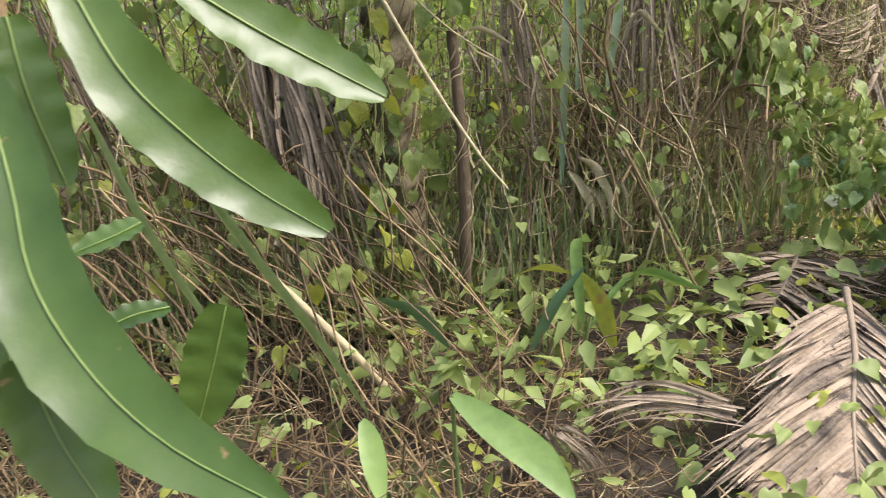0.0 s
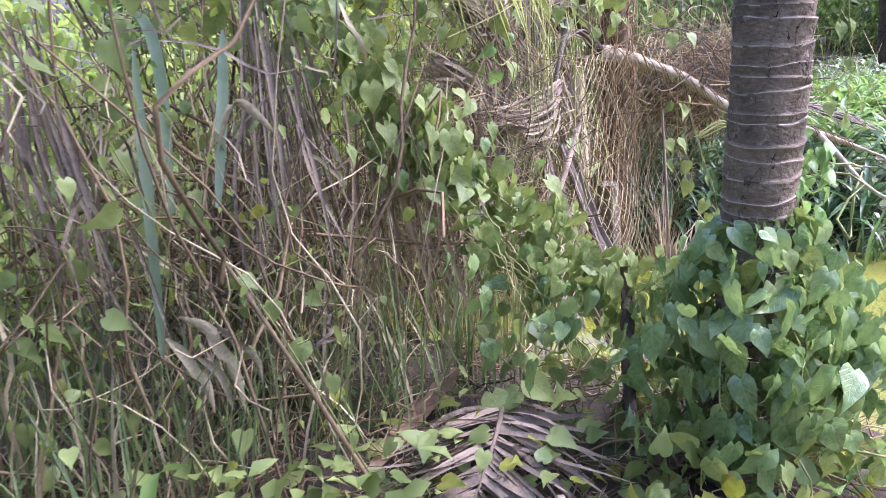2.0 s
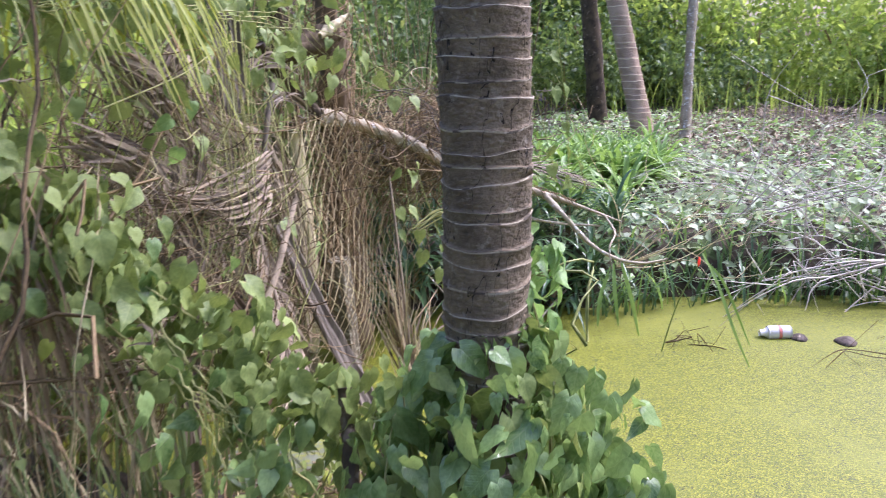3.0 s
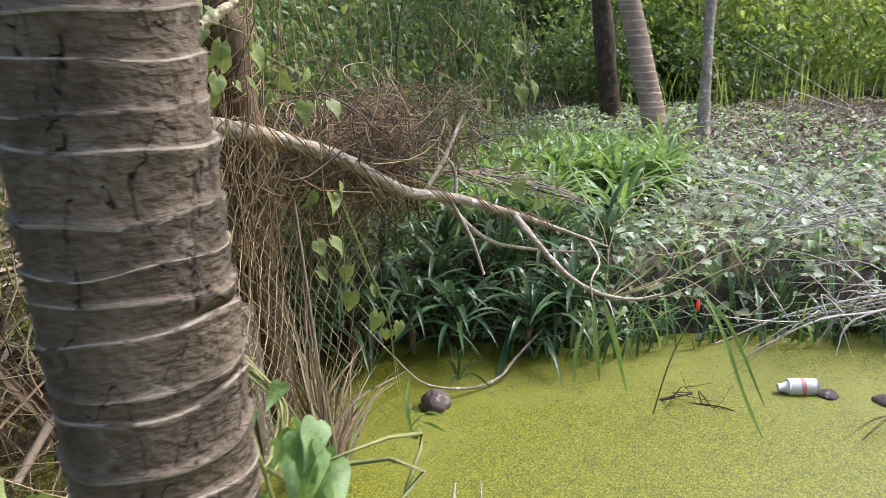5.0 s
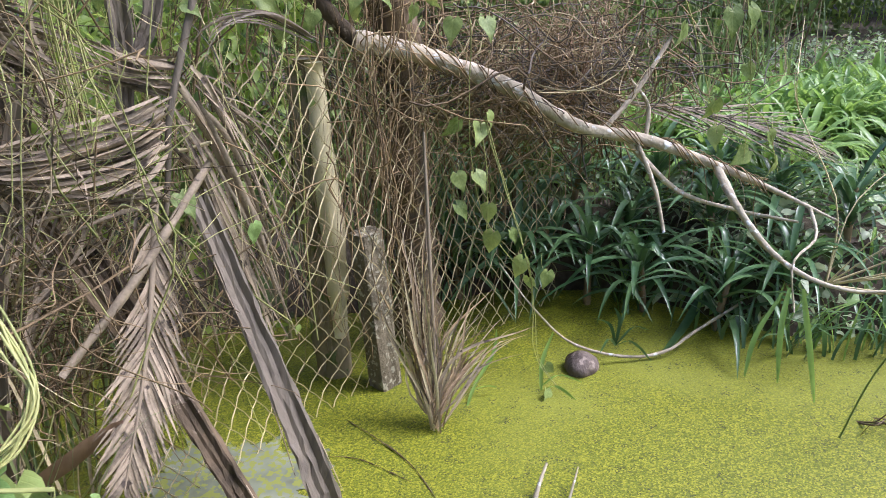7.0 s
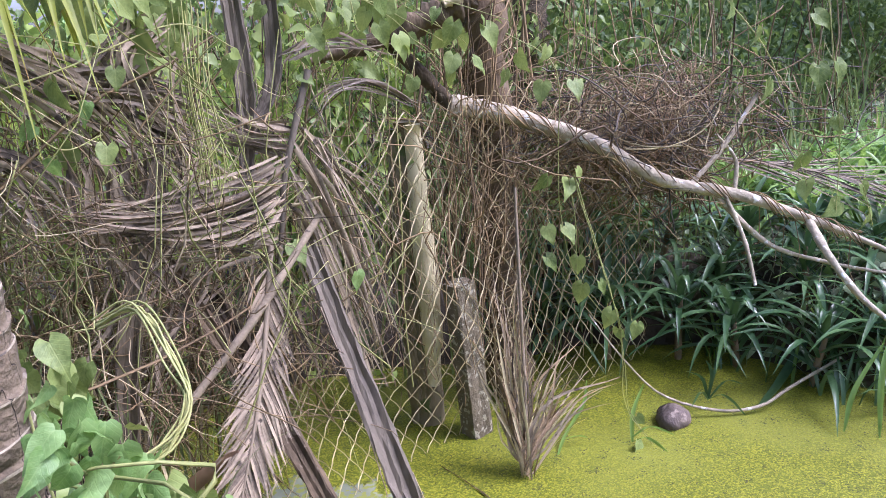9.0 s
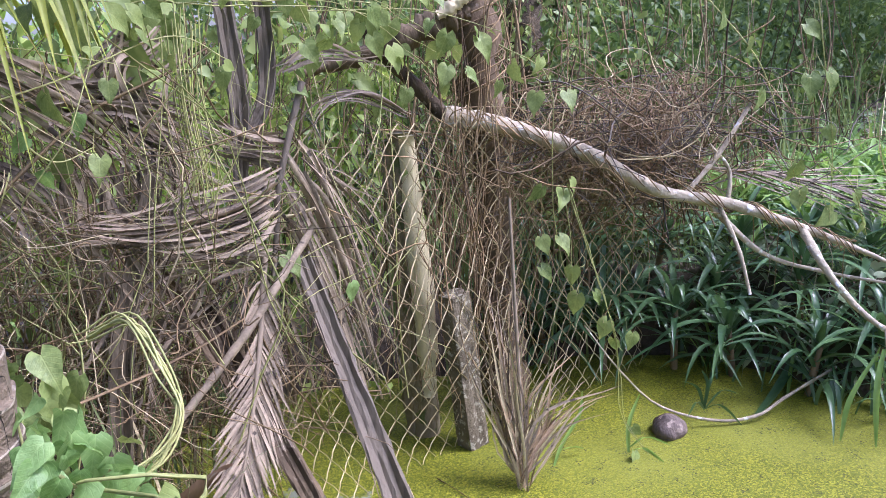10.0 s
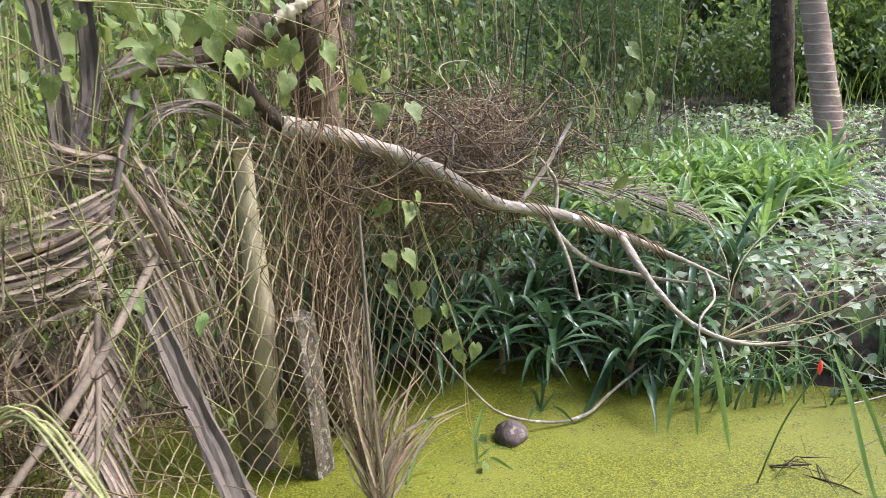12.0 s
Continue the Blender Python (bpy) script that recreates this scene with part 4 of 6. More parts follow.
masters = [strap_plant("strap_leaved_plant", "dark green strap-leaved plant arching over the pond", (4.72, 6.98, 0.12), 26, 0.62, 0.019, PANDAN, 1),
           strap_plant("strap_leaved_plant", "dark green strap-leaved plant arching over the pond", (5.1, 6.92, 0.1), 26, 0.7, 0.02, PANDAN, 2),
           strap_plant("strap_leaved_plant", "bright green strap-leaved plant on the bank", (6.1, 7.9, 0.4), 24, 0.75, 0.021, PANDAN_LIGHT, 3)]
r = np.random.default_rng(5)
for x, y, m in [(4.45, 7.2, 0), (4.95, 7.2, 0), (5.35, 6.75, 1), (5.4, 7.1, 0), (5.6, 6.45, 1), (5.75, 6.8, 0), (5.9, 6.35, 1), (6.1, 6.75, 0), (4.8, 7.5, 1), (5.25, 7.5, 0), (5.65, 7.3, 1), (6.0, 7.2, 0), (4.4, 7.6, 1), (5.0, 7.9, 0), (6.35, 6.5, 0)]:
    copy_thing(masters[m], pose(x, y, float(np.maximum(ground_z(x, y), 0)) + 0.02, r.uniform(-8, 8), r.uniform(-8, 8), r.uniform(0, 360)))
for i in range(26):
    x, y = r.uniform(6.3, 8.2), r.uniform(7.0, 8.4)
    copy_thing(masters[2], pose(x, y, float(ground_z(x, y)), r.uniform(-10, 10), r.uniform(-10, 10), r.uniform(0, 360)))
for i in range(26):
    u, w = r.uniform(0, 1), r.uniform(-0.8, 0.8)
    x, y = 5.6 + 3.6 * u + w * 0.6, 7.5 + 1.3 * u - w * 0.7 + r.uniform(0, 0.5)
    copy_thing(masters[2], pose(x, y, float(ground_z(x, y)), r.uniform(-10, 10), r.uniform(-10, 10), r.uniform(0, 360)))


# ---- fence, post and pole ----
fence = thing("chain_link_fence", "sagging rusty chain-link fence caught in dead vines", "fence")
pitch, drop, R0 = 0.05, 0.032, 0.0028
s0, s1, top, foot = 6.6, 9.1, 1.6, -0.05
j = np.arange(int((top - foot) / drop))
for i in range(int((s1 - s0) / pitch)):
    S = s0 + (i + np.array([0.03, 0.38, 0.97, 0.62])[(j + 2 * (i % 2)) % 4]) * pitch
    z = foot + j * drop
    p, nr = fence_at(S)
    S = S + 0.035 * np.sin(z * 5 + S * 2.3) + 0.004 * rng.normal(size=len(j))
    sag = 0.05 * np.sin(S * 5) * np.sin(z * 3) + 0.03 * np.sin(z * 6 + S * 3)
    p = p + nr * (sag[:, None] + 0.03 + 0.002 * (i % 2))
    link_mesh("wire", *tubes(np.column_stack([p, z + 0.03 * np.sin(S * 4) + 0.012 * np.sin(S * 17 + z * 4)]), R0, 3), WIRE, fence, False)


def box_post(name, a, b, w, d, mat, parent, turn):
    """A square post from a to b with chipped edges."""
    bm = bmesh.new()
    bmesh.ops.create_cube(bm, size=1)
    bmesh.ops.subdivide_edges(bm, edges=bm.edges[:], cuts=5, use_grid_fill=True)
    a, b = Vector(a), Vector(b)
    L = (b - a).length
    for v in bm.verts:
        x, y, z = v.co
        rnd = 1 - 0.06 * (abs(x) > 0.45 and abs(y) > 0.45)
        v.co = Vector((x * w * rnd, y * d * rnd, (z + 0.5) * L)) + noise.noise_vector(v.co * 7) * 0.008
    m = Matrix.Translation(a) @ (b - a).to_track_quat("Z", "Y").to_matrix().to_4x4() @ Matrix.Rotation(turn, 4, "Z")
    bm.transform(m)
    me = bpy.data.meshes.new(name)
    bm.to_mesh(me)
    bm.free()
    me.materials.append(mat)
    ob = new(name, me)
    ob.parent = parent
    return ob


post = thing("concrete_post", "short leaning mossy concrete fence post standing in the pond", "post")
box_post("shaft", (3.905, 6.4, -0.3), (3.845, 6.4, 0.75), 0.098, 0.115, CONCRETE, post, 0.6)


def log(name, label, category, line, r, mat, k=24, sides=12, rough=0.12, seed=0, parent=None):
    """A natural log or branch: uneven thickness, small knots, closed ends."""
    rr = np.random.default_rng(seed)
    C = curve(line, k)
    R = np.interp(np.linspace(0, 1, k), np.linspace(0, 1, len(r)), r) * (1 + rough * rr.normal(size=k) * 0.5)
    v, f = tubes(C, R, sides)
    v = v.reshape(k, sides, 3)
    v += (v - C[:, None]) * rr.normal(size=(k, sides, 1)) * rough * 0.5
    f = f.tolist() + [list(range(sides)), [(k - 1) * sides + i for i in range(sides)][::-1]]
    if parent:
        return link_mesh(name, v, f, mat, parent)
    th = thing(name, label, category)
    link_mesh("stem", v, f, mat, th)
    return th


pole = log("wooden_pole", "pale weathered wooden pole leaning behind the chain-link", "pole", [(3.68, 6.58, -0.3), (3.69, 6.57, 0.5), (3.675, 6.56, 1.46)], [0.07, 0.066, 0.06], MOSS, rough=0.16, k=40, seed=1)
log("bark", "", "", [(3.63, 6.585, -0.3), (3.635, 6.58, 0.5), (3.625, 6.56, 1.43)], [0.05, 0.045, 0.04], MOSS, 40, 12, 0.25, 41, pole)
log("stripped_wood", "", "", [(3.71, 6.51, 0.22), (3.715, 6.5, 0.5), (3.71, 6.495, 0.87), (3.7, 6.495, 1.14), (3.695, 6.495, 1.45)], [0.03, 0.05, 0.054, 0.042, 0.036], BARE, 26, 14, 0.1, 43, pole)
stump = log("rotten_stump", "dark rotten tree stem wrapped in dead creepers", "stump", [(4.12, 6.75, -0.2), (4.1, 6.72, 0.8), (4.06, 6.7, 1.9), (4.05, 6.72, 2.9)], [0.1, 0.09, 0.085, 0.07], DARKWOOD, rough=0.3, k=40, seed=2)


def twine(th, line, r, turns, n, mat, thin=0.003):
    """Creepers winding round a stem, as parts of it."""
    C = curve(line, 90)
    u = np.linspace(0, 1, 90)
    for i in range(n):
        ph, rr = u * turns * (1 + 0.3 * i) + i * 2, r * (1.05 + 0.25 * np.abs(np.sin(u * 7 + i)))
        link_mesh("creeper", *tubes(C + np.stack([rr * np.cos(ph), rr * np.sin(ph), 0.02 * np.sin(u * 40 + i)], 1), thin, 4), mat, th)


mossy = log("mossy_trunk", "slim mossy trunk draped with vines behind the fence", "tree trunk", [(0.55, 4.45, 0.2), (0.575, 4.47, 1.2), (0.6, 4.5, 2.6)], [0.085, 0.075, 0.07], MOSS, rough=0.5, k=60, seed=3)
twine(mossy, [(0.55, 4.45, 0.2), (0.575, 4.47, 1.2), (0.6, 4.5, 2.6)], 0.078, 9, 14, DRY, 0.0024)
twine(mossy, [(0.55, 4.45, 0.2), (0.575, 4.47, 1.2), (0.6, 4.5, 2.6)], 0.082, 5, 8, STRAW, 0.0018)
stake = log("fence_stake", "thin dark wooden stake standing in the thicket", "stake", [(0.79, 4.4, 0.25), (0.83, 4.4, 1.09), (0.82, 4.42, 1.62)], [0.026, 0.024, 0.02], DARKWOOD, seed=4)
twine(stake, [(0.79, 4.4, 0.25), (0.83, 4.4, 1.09), (0.82, 4.42, 1.62)], 0.027, 20, 2, STRAW, 0.002)
log("fence_stake", "dark forked stake propped beside the vine bush", "stake", [(2.66, 4.38, 0.3), (2.72, 4.5, 0.74), (2.76, 4.58, 0.96)], [0.025, 0.022, 0.02], DARKWOOD, seed=5)
twine(stump, [(4.12, 6.75, -0.2), (4.1, 6.72, 0.8), (4.06, 6.7, 1.9), (4.05, 6.72, 2.9)], 0.1, 26, 9, DRY, 0.0035)
log("cane", "dry bent cane leaning over the litter", "cane", [(1.82, 4.42, 0.42), (1.58, 4.6, 0.95), (1.38, 4.8, 1.36)], [0.008, 0.007, 0.004], DRY, sides=6, seed=6)
log("cane", "pale cut cane stalk leaning on the brush", "cane", [(0.53, 3.84, 0.4), (0.38, 3.75, 0.68), (0.2, 3.66, 0.98)], [0.017, 0.016, 0.013], STRAW, sides=8, seed=7)
leafy_vine("thin vine with small heart leaves climbing the dry cane", [[(1.82, 4.4, 0.45), (1.6, 4.58, 0.95), (1.4, 4.76, 1.34)]],
           [(1.54, 4.66, 1.1), (1.59, 4.62, 1.01), (1.64, 4.57, 0.89), (1.72, 4.51, 0.79), (1.75, 4.44, 0.63), (1.46, 4.7, 1.2), (1.42, 4.72, 1.3)], 0.075, HEARTS, 305)
log("palm_tree", "ringed palm trunk standing behind the fence", "tree trunk", [(4.65, 8.4, 0.2), (4.7, 8.45, 2.2), (4.75, 8.5, 6)], [0.13, 0.12, 0.11], PALM, seed=8)
log("broken_log", "dark broken branch with pale splintered end", "log", [(3.3, 6.5, 1.74), (3.63, 6.52, 1.82), (3.85, 6.52, 1.9), (4.0, 6.55, 1.95)], [0.02, 0.04, 0.055, 0.05], DARKWOOD, rough=0.35, k=30, seed=9)
log("broken_log", "pale splintered stub of broken wood", "log", [(3.86, 6.46, 1.93), (3.96, 6.48, 1.98), (4.06, 6.5, 2.04)], [0.02, 0.03, 0.008], PALE, rough=0.4, seed=10)

branch = thing("fallen_branch", "grey lichen-spotted fallen branch leaning across the pond's edge", "branch")
FORK, FORKB = (5.215, 6.56, 0.99), (5.51, 6.45, 0.87)
log("stem", "", "", [(3.87, 6.546, 1.515), (4.1, 6.56, 1.461), (4.3, 6.565, 1.386), (4.51, 6.565, 1.3), (4.69, 6.556, 1.187), (4.88, 6.55, 1.079), FORK, FORKB, (5.71, 6.33, 0.78), (5.94, 6.12, 0.656)], [0.044, 0.04, 0.036, 0.036, 0.033, 0.03, 0.028, 0.022, 0.012, 0.006], BARK, 60, 12, seed=11, parent=branch)
log("side_branch", "", "", [FORKB, (5.49, 6.23, 0.744), (5.58, 6.1, 0.576), (5.7, 5.98, 0.473), (5.85, 5.87, 0.431), (6.0, 5.78, 0.449)], [0.02, 0.018, 0.014, 0.011, 0.009, 0.006], BARK, 30, 8, seed=12, parent=branch)
log("side_branch", "", "", [(5.14, 6.56, 1.02), (5.2, 6.45, 0.8), (5.224, 6.374, 0.596)], [0.012, 0.01, 0.008], BARK, 12, 6, seed=13, parent=branch)
log("side_branch", "", "", [(4.97, 6.55, 1.05), (5.16, 6.6, 1.22), (5.35, 6.65, 1.45)], [0.014, 0.012, 0.008], BARK, 12, 6, seed=14, parent=branch)
log("side_branch", "", "", [(5.2, 6.56, 1.0), (5.22, 6.6, 1.15), (5.12, 6.6, 1.28)], [0.012, 0.01, 0.005], BARK, 12, 6, seed=15, parent=branch)
log("side_branch", "", "", [(5.1, 6.56, 1.0), (5.35, 6.5, 0.75), (5.6, 6.4, 0.66), (5.8, 6.2, 0.64)], [0.015, 0.013, 0.01, 0.006], BARK, 16, 6, seed=16, parent=branch)
log("twig", "", "", [(5.85, 6.2, 0.7), (5.78, 6.05, 0.62), (5.6, 5.95, 0.56), (5.6, 5.9, 0.35)], [0.009, 0.008, 0.006, 0.004], BARK, 12, 5, seed=17, parent=branch)
log("upper_stem", "", "", [(3.89, 6.56, 1.5), (3.77, 6.56, 1.64), (3.64, 6.57, 1.79), (3.56, 6.55, 1.9)], [0.036, 0.03, 0.03, 0.025], DARKWOOD, 14, 8, seed=18, parent=branch)
log("fallen_branch", "thin pale branch lying on the duckweed", "branch", [(4.42, 6.35, 0.55), (4.545, 6.27, 0.36), (4.75, 6.3, 0.13), (5.02, 6.27, 0.03), (5.22, 6.26, 0.035), (5.4, 6.33, 0.07), (5.7, 6.4, 0.16)], [0.003, 0.004, 0.006, 0.007, 0.008, 0.008, 0.007], BARK, seed=19)


way = curve([(3.95, 6.55, 1.49), (4.3, 6.565, 1.386), (4.69, 6.556, 1.187), FORK, FORKB, (5.71, 6.33, 0.78)], 120)
for i in range(5):
    u = np.linspace(0, 1, 120)
    r_ = 0.046 - 0.022 * u + 0.012 * np.abs(np.sin(u * (9 + i) + i))
    ph = u * (30 + 8 * i) + i * 1.3
    link_mesh("creeper", *tubes(way + np.stack([0.2 * r_ * np.cos(ph), r_ * np.cos(ph), r_ * np.sin(ph)], 1), 0.0028, 4), DRY, branch)
for i in range(16):
    p = way[rng.integers(10, 115)]
    q = p + np.array([rng.normal() * 0.12, rng.normal() * 0.08, -rng.uniform(0.1, 0.45)])
    link_mesh("twig", *tubes(curve([p, (p + q) / 2 + rng.normal(size=3) * 0.04, q], 8), np.linspace(0.003, 0.001, 8), 4), BARK if i % 2 else DRY, branch)


# ---- dead palm fronds ----
def dead_frond(label, line, length, width, count, seed, hang=0.4, lift=0.0, up=(0.3, -0.9, 0.3), radius=0.012, one_side=0, tilt=0.9, wild=0.28, mat=FROND):
    th = thing("dead_palm_frond", label, "palm frond", "dead fronds on the fence")
    return frond(th, line, length, width, mat, RACHIS, count, hang, lift, up, 0.35, radius, True, one_side, tilt, seed, wild)


dead_frond("brown dead palm frond drooping head-down to the water", [(3.12, 5.82, 1.15), (3.08, 5.6, 0.85), (3.04, 5.45, 0.66), (2.98, 5.3, 0.45)], 0.23, 0.0058, 64, 22, 0.05, tilt=1.9, wild=0.08)
dead_frond("fallen brown palm frond lying on the litter", [(2.13, 3.9, 0.68), (1.98, 3.55, 0.64), (1.85, 3.3, 0.58), (1.72, 3.0, 0.48)], 0.6, 0.0085, 150, 27, 0.1, 0.0, (0, -0.4, 1), 0.014, tilt=1.5, wild=0.05)
dead_frond("fallen brown palm frond by the husk", [(2.35, 4.7, 0.5), (2.2, 4.45, 0.52), (2.0, 4.2, 0.45)], 0.45, 0.012, 34, 28, 0.1, 0.05, (0, 0, 1), tilt=0.8, wild=0.1)
dead_frond("dry frond lying flat over the far bank", [(5.2, 6.9, 1.12), (5.7, 6.9, 1.02), (6.3, 6.85, 0.85)], 0.7, 0.0055, 44, 30, 0.1, 0.05, (0, -0.3, 1), tilt=2.6, wild=0.08, mat=RACHIS)

def fan(th, first, last, n, w, mat, seed, loose=0.02):
    """Leaflets of a dead frond lying between two lines, each uneven, twisted and frayed short."""
    rr = np.random.default_rng(seed)
    A, B = curve(first, 40), curve(last, 40)
    for i in range(n):
        f = (i + rr.uniform(-0.6, 0.6)) / max(1, n - 1)
        a0, a1 = rr.uniform(0, 0.12), rr.uniform(0.6, 1.0)
        u = np.linspace(a0, a1, 11) * 39
        C = A + (B - A) * f + rr.normal(size=3) * loose * 0.8
        P = np.stack([np.interp(u, np.arange(40), C[:, m]) for m in range(3)], 1)
        g = np.linspace(0, 1, 11)[:, None]
        P = P + rr.normal(size=3) * loose * np.sin(g * rr.uniform(2, 5)) + rr.normal(size=3) * loose * 1.6 * g ** 2
        T = unit(np.gradient(P, axis=0))
        view = unit(np.array([0.15, -0.95, 0.25]) + rr.normal(size=3) * 0.55)
        S = unit(np.cross(T, view) + rr.normal(size=3) * 0.25 * g)
        link_mesh("leaflet", *blades(P[None], S[None], (w * rr.uniform(0.5, 1.25) * np.array([0.7, 0.95, 1, 1, 1, 0.95, 0.9, 0.75, 0.55, 0.35, 0.05]))[None], 0.5), mat, th)


def draped(label, fans, w=0.0062, mat=FROND, rib=None, r=0.011):
    th = thing("dead_palm_frond", label, "palm frond", "dead fronds on the fence")
    if rib:
        link_mesh("midrib", *tubes(curve(rib, 24), np.linspace(r, r * 0.7, 24), 7), BLACKSTALK, th)
    for first, last, n, seed, loose in fans:
        fan(th, first, last, n, w, mat, seed, loose)
    return th


draped("brown dead palm frond hanging over the fence, leaflets swept sideways", [
    ([(3.24, 5.95, 1.55), (3.11, 5.87, 1.58), (3.02, 5.81, 1.64), (2.94, 5.76, 1.69)], [(3.21, 5.93, 1.44), (3.1, 5.86, 1.5), (3.02, 5.81, 1.52), (2.92, 5.74, 1.6)], 15, 201, 0.012),
    ([(3.22, 5.82, 1.46), (3.08, 5.73, 1.4), (2.91, 5.62, 1.38), (2.72, 5.5, 1.38), (2.59, 5.41, 1.44)], [(3.18, 5.79, 1.3), (3.05, 5.71, 1.25), (2.84, 5.58, 1.26), (2.68, 5.47, 1.32), (2.53, 5.38, 1.35)], 40, 202, 0.014),
    ([(3.17, 5.81, 1.27), (3.06, 5.74, 1.22), (2.96, 5.68, 1.22), (2.84, 5.6, 1.26)], [(3.14, 5.79, 1.09), (3.05, 5.74, 1.14), (2.92, 5.65, 1.18), (2.82, 5.59, 1.24)], 16, 203, 0.018),
    ([(3.26, 5.9, 1.58), (3.36, 5.96, 1.4), (3.44, 6.01, 1.17), (3.51, 6.06, 0.78), (3.56, 6.09, 0.45)], [(3.18, 5.84, 1.25), (3.23, 5.88, 1.14), (3.3, 5.92, 0.86), (3.38, 5.97, 0.55), (3.39, 5.98, 0.49)], 26, 204, 0.02)],
    0.0086, FROND, [(3.31, 5.95, 1.73), (3.25, 5.91, 1.56), (3.19, 5.87, 1.37), (3.17, 5.86, 1.24), (3.14, 5.84, 1.08)], 0.013)
draped("brown dead palm frond slumped over the fence beside the vines", [
    ([(2.45, 5.37, 1.85), (2.56, 5.44, 1.75), (2.67, 5.51, 1.59), (2.74, 5.56, 1.4)], [(2.55, 5.44, 1.88), (2.7, 5.53, 1.76), (2.81, 5.6, 1.61), (2.9, 5.66, 1.46)], 30, 221, 0.025),
    ([(2.32, 5.25, 1.68), (2.49, 5.36, 1.6), (2.59, 5.43, 1.49), (2.64, 5.45, 1.4)], [(2.3, 5.23, 1.59), (2.45, 5.33, 1.51), (2.52, 5.38, 1.43), (2.56, 5.41, 1.33)], 24, 222, 0.025),
    ([(2.61, 5.5, 1.57), (2.63, 5.51, 1.43), (2.68, 5.54, 1.23), (2.71, 5.56, 1.07)], [(2.74, 5.58, 1.54), (2.73, 5.58, 1.4), (2.77, 5.6, 1.2), (2.78, 5.61, 1.04)], 16, 223, 0.025)], 0.007)
draped("bleached leaflets of a fallen frond drooping over the litter", [
    ([(1.55, 3.35, 0.6), (1.33, 3.35, 0.68), (1.19, 3.35, 0.67), (1.03, 3.33, 0.62)], [(1.57, 3.33, 0.55), (1.37, 3.33, 0.61), (1.2, 3.33, 0.62), (1.06, 3.3, 0.57)], 24, 224, 0.012),
    ([(0.95, 3.2, 0.68), (0.99, 3.2, 0.6), (1.01, 3.2, 0.51), (1.02, 3.2, 0.36)], [(1.01, 3.2, 0.66), (1.09, 3.2, 0.59), (1.15, 3.2, 0.49), (1.2, 3.2, 0.36)], 18, 225, 0.012)], 0.0055, FROND)
draped("dark dead palm frond arched over the top of the fence", [
    ([(2.56, 5.46, 1.77), (2.73, 5.58, 1.77), (2.94, 5.71, 1.7), (3.15, 5.85, 1.56)], [(2.57, 5.47, 1.72), (2.75, 5.59, 1.69), (2.92, 5.7, 1.57), (3.02, 5.76, 1.47)], 30, 205, 0.022)], 0.0058, RACHIS)
draped("grey-brown dead frond twisted into a swirl of leaflets", [
    ([(2.81, 5.68, 1.93), (2.73, 5.64, 1.78), (2.78, 5.67, 1.63), (2.98, 5.8, 1.52)], [(2.95, 5.78, 1.88), (2.83, 5.7, 1.76), (2.87, 5.72, 1.59), (3.03, 5.83, 1.39)], 52, 206, 0.035)], 0.0064, FROND)
draped("weathered dead palm frond hanging to the ground", [
    ([(2.78, 5.68, 1.61), (2.8, 5.69, 1.46), (2.77, 5.67, 1.28), (2.69, 5.62, 1.04)], [(2.91, 5.76, 1.57), (2.87, 5.74, 1.43), (2.82, 5.71, 1.31), (2.76, 5.66, 1.17)], 20, 207, 0.03),
    ([(2.8, 5.71, 1.27), (2.64, 5.61, 1.13), (2.56, 5.56, 0.91), (2.45, 5.49, 0.66)], [(2.99, 5.84, 1.11), (2.84, 5.74, 0.9), (2.72, 5.66, 0.7), (2.62, 5.6, 0.45)], 30, 210, 0.05)], 0.006)
draped("thin dark leaflets arching from the fallen branch", [
    ([(3.72, 6.32, 1.55), (3.53, 6.19, 1.67), (3.36, 6.08, 1.66), (3.28, 6.03, 1.56)], [(3.71, 6.31, 1.53), (3.51, 6.18, 1.62), (3.38, 6.09, 1.62), (3.29, 6.03, 1.52)], 11, 208, 0.012),
    ([(3.18, 5.99, 1.79), (3.34, 6.09, 1.85), (3.51, 6.2, 1.82), (3.69, 6.32, 1.82)], [(3.22, 6.01, 1.75), (3.36, 6.1, 1.8), (3.53, 6.21, 1.8), (3.73, 6.35, 1.81)], 6, 209, 0.015)], 0.0055, RACHIS)
draped("shredded brown leaflets hanging behind the drooping frond", [
    ([(3.03, 5.89, 1.1), (2.97, 5.85, 0.93), (2.9, 5.81, 0.69), (2.83, 5.76, 0.45)], [(3.12, 5.95, 0.96), (3.1, 5.93, 0.74), (3.11, 5.94, 0.5), (3.12, 5.95, 0.18)], 26, 211, 0.035)], 0.006)
draped("wiry brown leaflets sweeping down across the chain-link", [
    ([(3.3, 6.0, 1.4), (3.41, 6.08, 1.29), (3.54, 6.16, 1.03), (3.59, 6.2, 0.82)], [(3.28, 5.99, 1.53), (3.38, 6.06, 1.43), (3.48, 6.12, 1.3), (3.57, 6.18, 1.12)], 12, 212, 0.02)], 0.0045, RACHIS)
strands = thing("hanging_vine", "yellow-green vine strands hanging over the dead fronds", "vine")
A = curve([(2.98, 5.6, 1.95), (2.98, 5.59, 1.67), (3.0, 5.61, 1.44), (3.01, 5.61, 1.24)], 24)
B = curve([(3.04, 5.64, 1.95), (3.01, 5.61, 1.7), (3.01, 5.61, 1.44), (2.93, 5.56, 1.3)], 24)
for i in range(12):
    link_mesh("stem", *tubes((A + (B - A) * i / 11)[:int(rng.integers(16, 25))] + rng.normal(size=3) * 0.025, 0.0022, 5), GREENVINE, strands)


